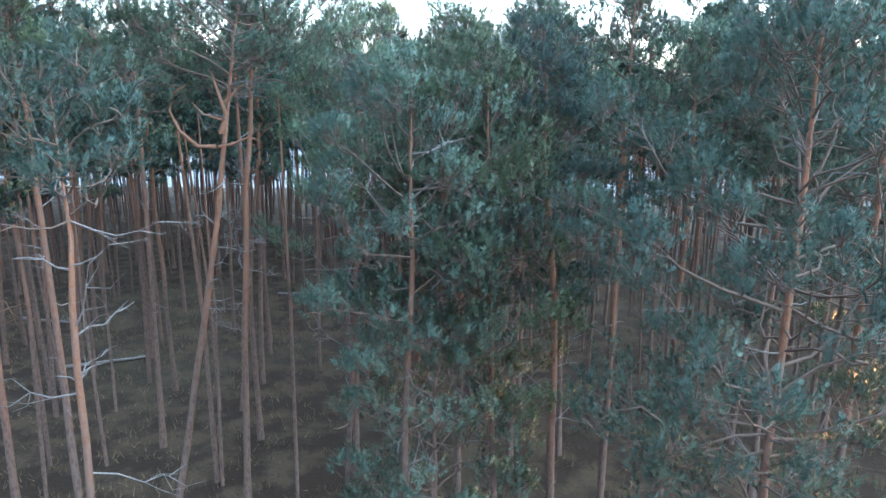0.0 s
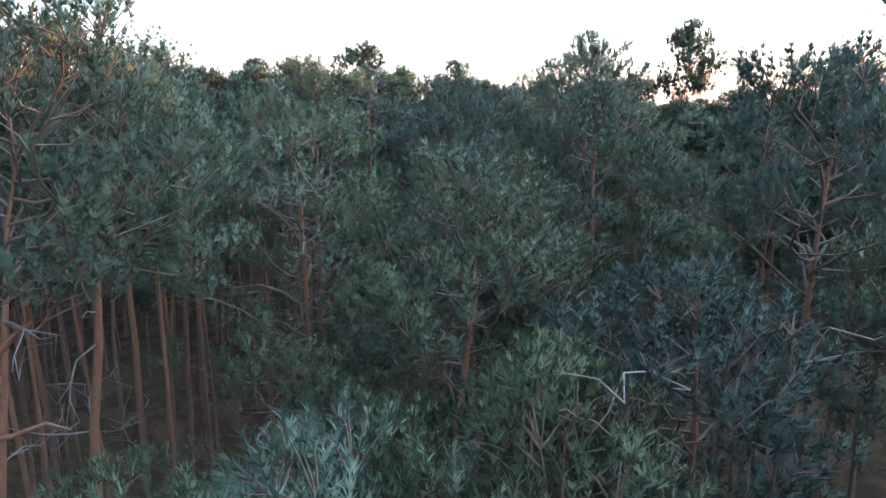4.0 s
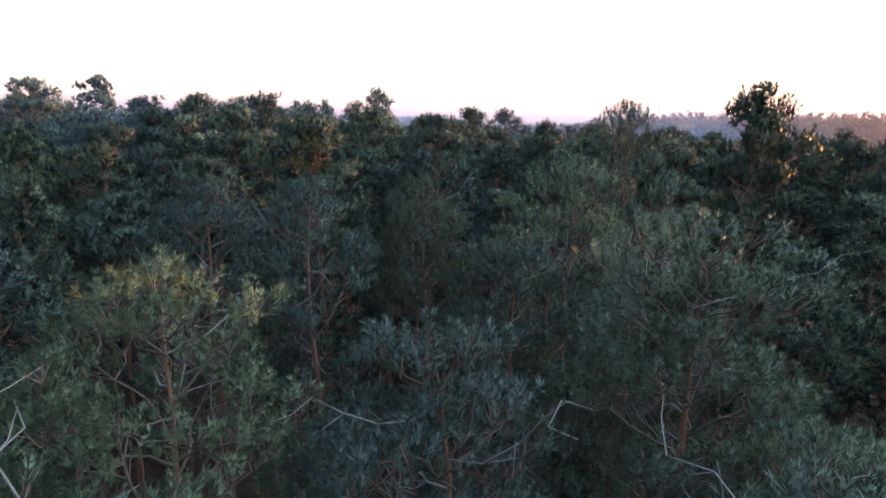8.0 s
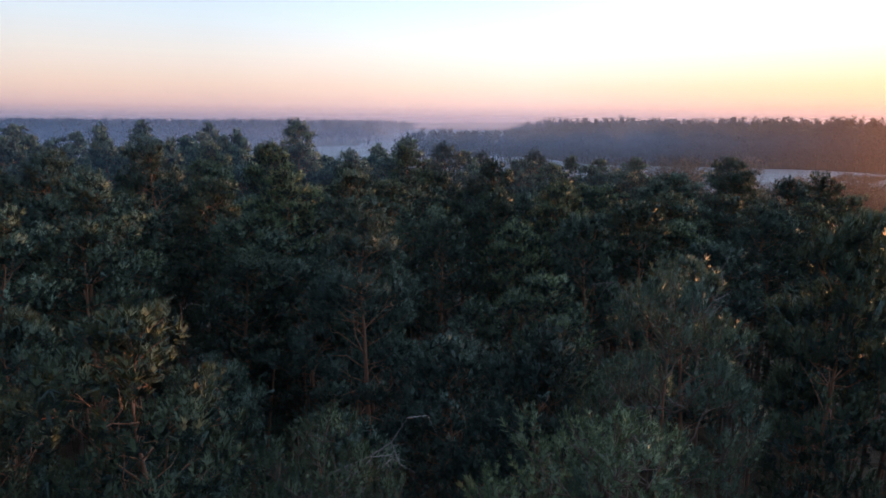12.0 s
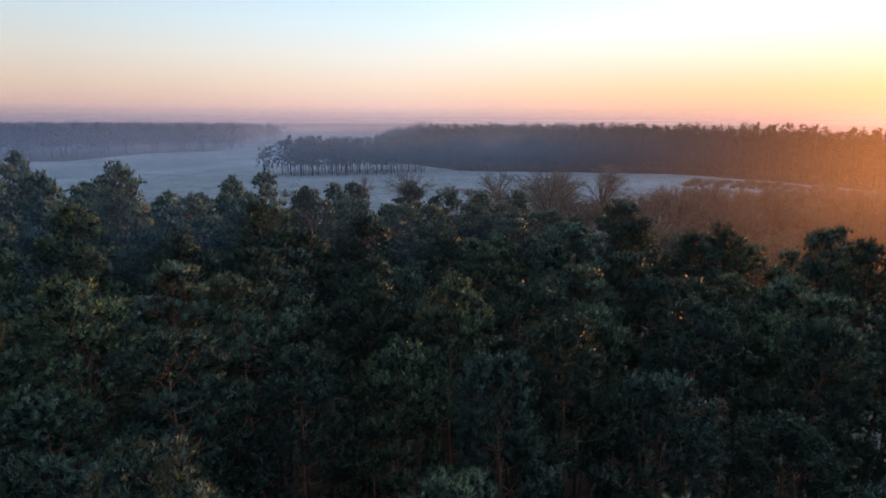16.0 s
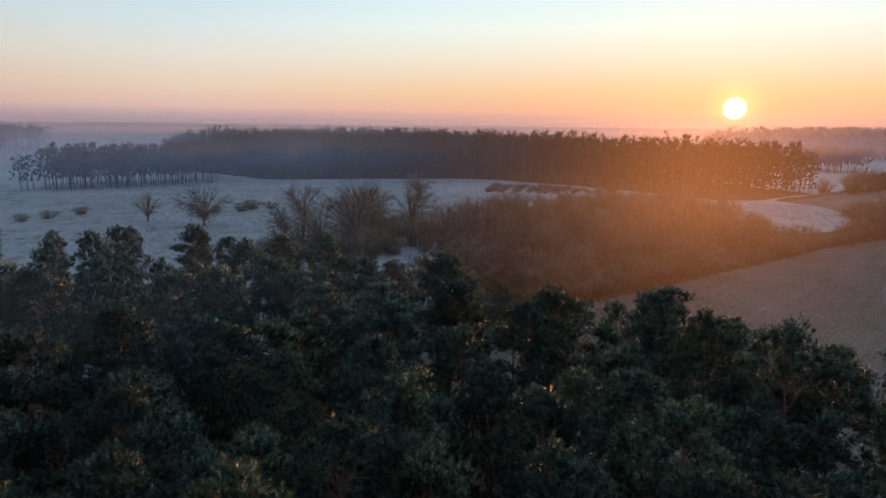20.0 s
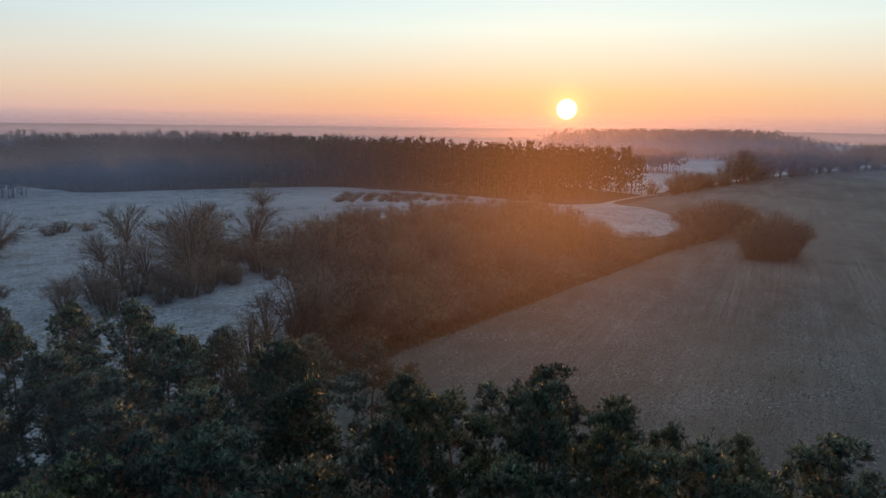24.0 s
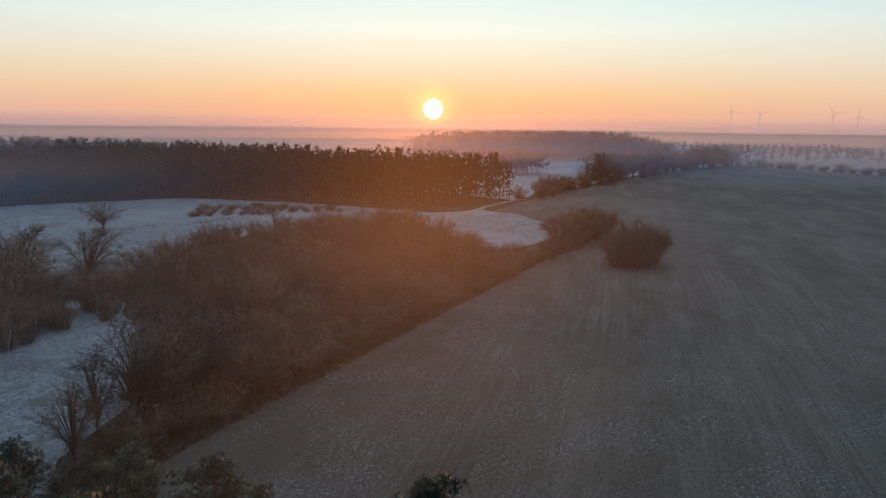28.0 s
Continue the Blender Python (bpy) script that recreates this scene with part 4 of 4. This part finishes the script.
HAZE = (0.48, 0.62, 0.90)
# blue haze laid over the wood, thinned out towards the sun
mist(40, -80, 60, 46, 0.08, 0.03, 0.0, (0.38, 0.58, 0.92), 3.0, (9, 30, 0.90, 0.25), (9, 30))
# the next two lay the sun's orange glare over thicket and field
mist(62, -60, 112, 46, 0.075, 0.03, 0.22, (0.58, 0.67, 0.86), 4.0)
mist(23, 14, 107, 54, 0.085, 0.03, 0.52, (0.64, 0.56, 0.52), 6.0, (20, 50))
mist(200, -50, 60, 38, 0.29, 0.015, 0.06, HAZE, 0.01, (20, 50, 0.995, 0.78))
mist(370, -60, 115, 46, 0.33, 0.012, 0.08, (0.42, 0.54, 0.86), 0.01)
mist(580, -65, 120, 50, 0.42, 0.006, 0.05, (0.54, 0.58, 0.76), 0.01)
mist(1400, -75, 135, 70, 0.72, 0.004, 0.03, (0.54, 0.46, 0.50))


# ------------------------------------------------------------ wind turbines far off
def turbine(x, y, h, turn):
    top = new("wind_turbine")
    tagged(top, "white three-bladed wind turbine far on the plain", "wind turbine", "turbines on the skyline")
    a = Tris()
    a.tube([(0, 0, 0), (0, 0, h)], [1.1, 0.7], 8)
    part("tower", a.mesh("tower", WHITE, True), top)
    b = Tris()
    b.tube([(-4, 0, h), (5, 0, h)], [1.8, 1.6], 6)
    part("nacelle", b.mesh("nacelle", WHITE, True), top)
    for k in range(3):
        w = radians(turn + 120 * k)
        d = np.array([0, math.sin(w), math.cos(w)])
        c = Tris()
        c.tube([np.array([-5, 0, h]), np.array([-5, 0, h]) + d * h * 0.12, np.array([-5, 0, h]) + d * h * 0.55], [0.5, 0.7, 0.2], 4)
        part("blade", c.mesh("blade", WHITE), top)
    top.matrix_basis = pose(x, y, -1, 0, 0, 12)


for bearing, r, h, turn in ((85.5, 4300, 142, 20), (87.6, 4350, 126, 50), (92.6, 4300, 132, 35), (94.2, 4350, 116, 5), (98.0, 4350, 112, 70)):
    turbine(17 + r * math.sin(radians(bearing)), 48 + r * math.cos(radians(bearing)), h, turn)


# ------------------------------------------------------------ undergrowth
def grass(name, spots, blades, height, width, mat, label, seed):
    rng = np.random.default_rng(seed)
    at = np.repeat(np.array([(x, y, 0.0) for x, y in spots]), blades, 0) + rng.normal(size=(len(spots) * blades, 3)) * np.array([0.16, 0.16, 0])
    way = unit(rng.normal(size=at.shape) * np.array([0.6, 0.6, 0]) + np.array([0, 0, 1.0]))
    t = Tris()
    t.blades(at, way, rng.uniform(0.5, 1.2, len(at)) * height, np.full(len(at), width), rng)
    return tagged(new(name, t.mesh(name, mat)), label, "grass", kind="stuff")


def straw_mat(n):
    each = n.add("ShaderNodeNewGeometry").outputs["Random Per Island"]
    return surface(n, n.mix(each, (0.07, 0.048, 0.030), (0.24, 0.18, 0.115)), 0.9)


def frost_mat(n):
    each = n.add("ShaderNodeNewGeometry").outputs["Random Per Island"]
    return surface(n, n.mix(each, (0.20, 0.19, 0.18), (0.62, 0.64, 0.68)), 0.9)


STRAW, FROST = material("dry_grass", straw_mat), material("frosted_blades", frost_mat)
rng = np.random.default_rng(31)
grass("dry_grass", [(rng.uniform(-28, 22), 6 + 40 * rng.uniform() ** 1.4) for _ in range(7000)], 4, 0.30, 0.035, STRAW, "tufts of dry straw-coloured grass on the forest floor", 32)
grass("meadow_tussocks", [(x, y) for x, y in ((rng.uniform(30, 215), rng.uniform(98, 300)) for _ in range(9000)) if y < 300 - 0.2 * x and y > 104], 5, 0.42, 0.10, FROST, "frosted grass tussocks on the meadow", 33)


# ------------------------------------------------------------ fallen wood and the sandy track
def log(x, y, length, turn, radius):
    rng = np.random.default_rng(int(x * 100 + y * 7000) % 9999)
    k = 7
    u = np.linspace(-0.5, 0.5, k)
    line = np.stack([u * length, np.cumsum(rng.normal(size=k)) * 0.05, np.full(k, radius * 0.9)], -1)
    t = Tris()
    t.tube(line, radius * (1 - 0.35 * (u + 0.5)), 8)
    top = new("fallen_log")
    tagged(top, "fallen grey pine trunk lying on the forest floor", "log", "fallen trunks")
    part("trunk", t.mesh("trunk", TWIG, True), top)
    for i in range(5):
        b = line[int(rng.integers(1, k))]
        d = unit(rng.normal(size=3) + np.array([0, 0, 0.6]))
        stub = Tris()
        stub.tube([b, b + d * rng.uniform(0.3, 0.9)], [0.022, 0.006], 4)
        part("dead_branch", stub.mesh("dead_branch", TWIG, True), top)
    top.matrix_basis = pose(x, y, 0, 0, 0, turn)


for x, y, length, turn, radius in ((-9.0, 40.1, 3.4, 4, 0.11), (13.5, 36.6, 2.8, -6, 0.10), (14.2, 37.3, 2.4, 14, 0.08), (12.6, 35.6, 2.2, -50, 0.07), (-15.6, 28.0, 3.4, 24, 0.09), (-22.0, 34.0, 4.0, -15, 0.10)):
    log(x, y, length, turn, radius)


def sand_mat(n):
    p = where(n)
    return surface(n, n.mix(n.noise(p, 0.8, 5.0), (0.26, 0.21, 0.165), (0.46, 0.40, 0.34)), 0.95)


sheet("track", [(204, 147.5), (220, 146.0), (240, 148.5), (262, 148.5), (275, 146.5), (275, 149.0), (262, 151.0), (240, 151.0), (220, 148.8), (204, 150.0)], 0.085, material("track_sand", sand_mat), 0.25, 9, "pale sandy farm track along the wood")

# a broken, bleached bough in the crown beside the path
snag = pine(pine_meshes(905, 12.6, 6.4, 2.0, 0, 0.2, 0.3, 26), "young pine with a broken bleached bough in its crown")
snag.matrix_basis = pose(1.3, 15.6, -0.05)
for line, radii in (([(-0.62, -0.95, 12.62), (-0.48, -0.92, 12.34), (-0.40, -0.85, 12.05)], [0.016, 0.024, 0.03]), ([(-0.46, -0.90, 12.30), (-0.10, -0.85, 12.46), (0.22, -0.70, 12.60)], [0.024, 0.020, 0.010]),
                    ([(0.0, -0.85, 12.0), (0.16, -0.9, 12.12), (0.34, -0.85, 12.26)], [0.020, 0.016, 0.008])):
    t = Tris()
    t.tube(line, radii, 6)
    part("broken_bough", t.mesh("broken_bough", TWIG, True), snag, "bleached broken bough")

rng = np.random.default_rng(51)
grass("field_margin", [(44 + 150 * rng.uniform(), 95.6 + 2.8 * rng.uniform()) for _ in range(3200)], 5, 0.75, 0.10, STRAW, "tall dry grass along the field margin", 52)


def clods(count, x0, x1, y0, y1, low, high, mat, label, seed):
    """Loose lumps of earth, each a small crooked pyramid."""
    rng = np.random.default_rng(seed)
    f = rng.uniform(size=count) ** 1.5
    at = np.stack([x0 + (x1 - x0) * f, rng.uniform(y0, y1, count), np.full(count, 0.02)], -1)
    patchy = np.sin(at[:, 0] * 0.11) + np.sin(at[:, 1] * 0.17 + at[:, 0] * 0.05) + rng.normal(size=count) * 0.8
    at = at[patchy > -0.5]
    n = len(at)
    w = rng.uniform(0, 6.28, (n, 1)) + np.array([0, 2.1, 4.2])
    size = rng.uniform(low, high, (n, 1))
    foot = np.stack([at[:, :1] + np.cos(w) * size, at[:, 1:2] + np.sin(w) * size, np.full((n, 3), 0.02)], -1)
    top = at[:, None] + np.concatenate([rng.normal(size=(n, 2)) * 0.2 * size, size * rng.uniform(0.6, 1.0, (n, 1))], 1)[:, None]
    t = Tris()
    first = (np.arange(n) * 4)[:, None, None]
    t.add(np.concatenate([foot, top], 1), first + np.array([[0, 1, 3], [1, 2, 3], [2, 0, 3]]))
    return tagged(new("field_clods", t.mesh("field_clods", mat)), label, "soil", kind="stuff")


def clod_mat(n):
    each = n.add("ShaderNodeNewGeometry").outputs["Random Per Island"]
    return surface(n, n.ramp(each, [(0.0, (0.050, 0.037, 0.027)), (0.7, (0.11, 0.090, 0.074)), (0.88, (0.16, 0.145, 0.13)), (1.0, (0.36, 0.36, 0.38))]), 0.95)


clods(42000, 44, 150, 22, 95, 0.04, 0.11, material("clod_soil", clod_mat), "frosted clods and stubble on the ploughed field", 61)
grass("field_stubble", [(44 + 110 * rng.uniform() ** 1.4, 20 + 75 * rng.uniform()) for _ in range(9000)], 3, 0.22, 0.05, STRAW, "short stubble left on the ploughed field", 62)
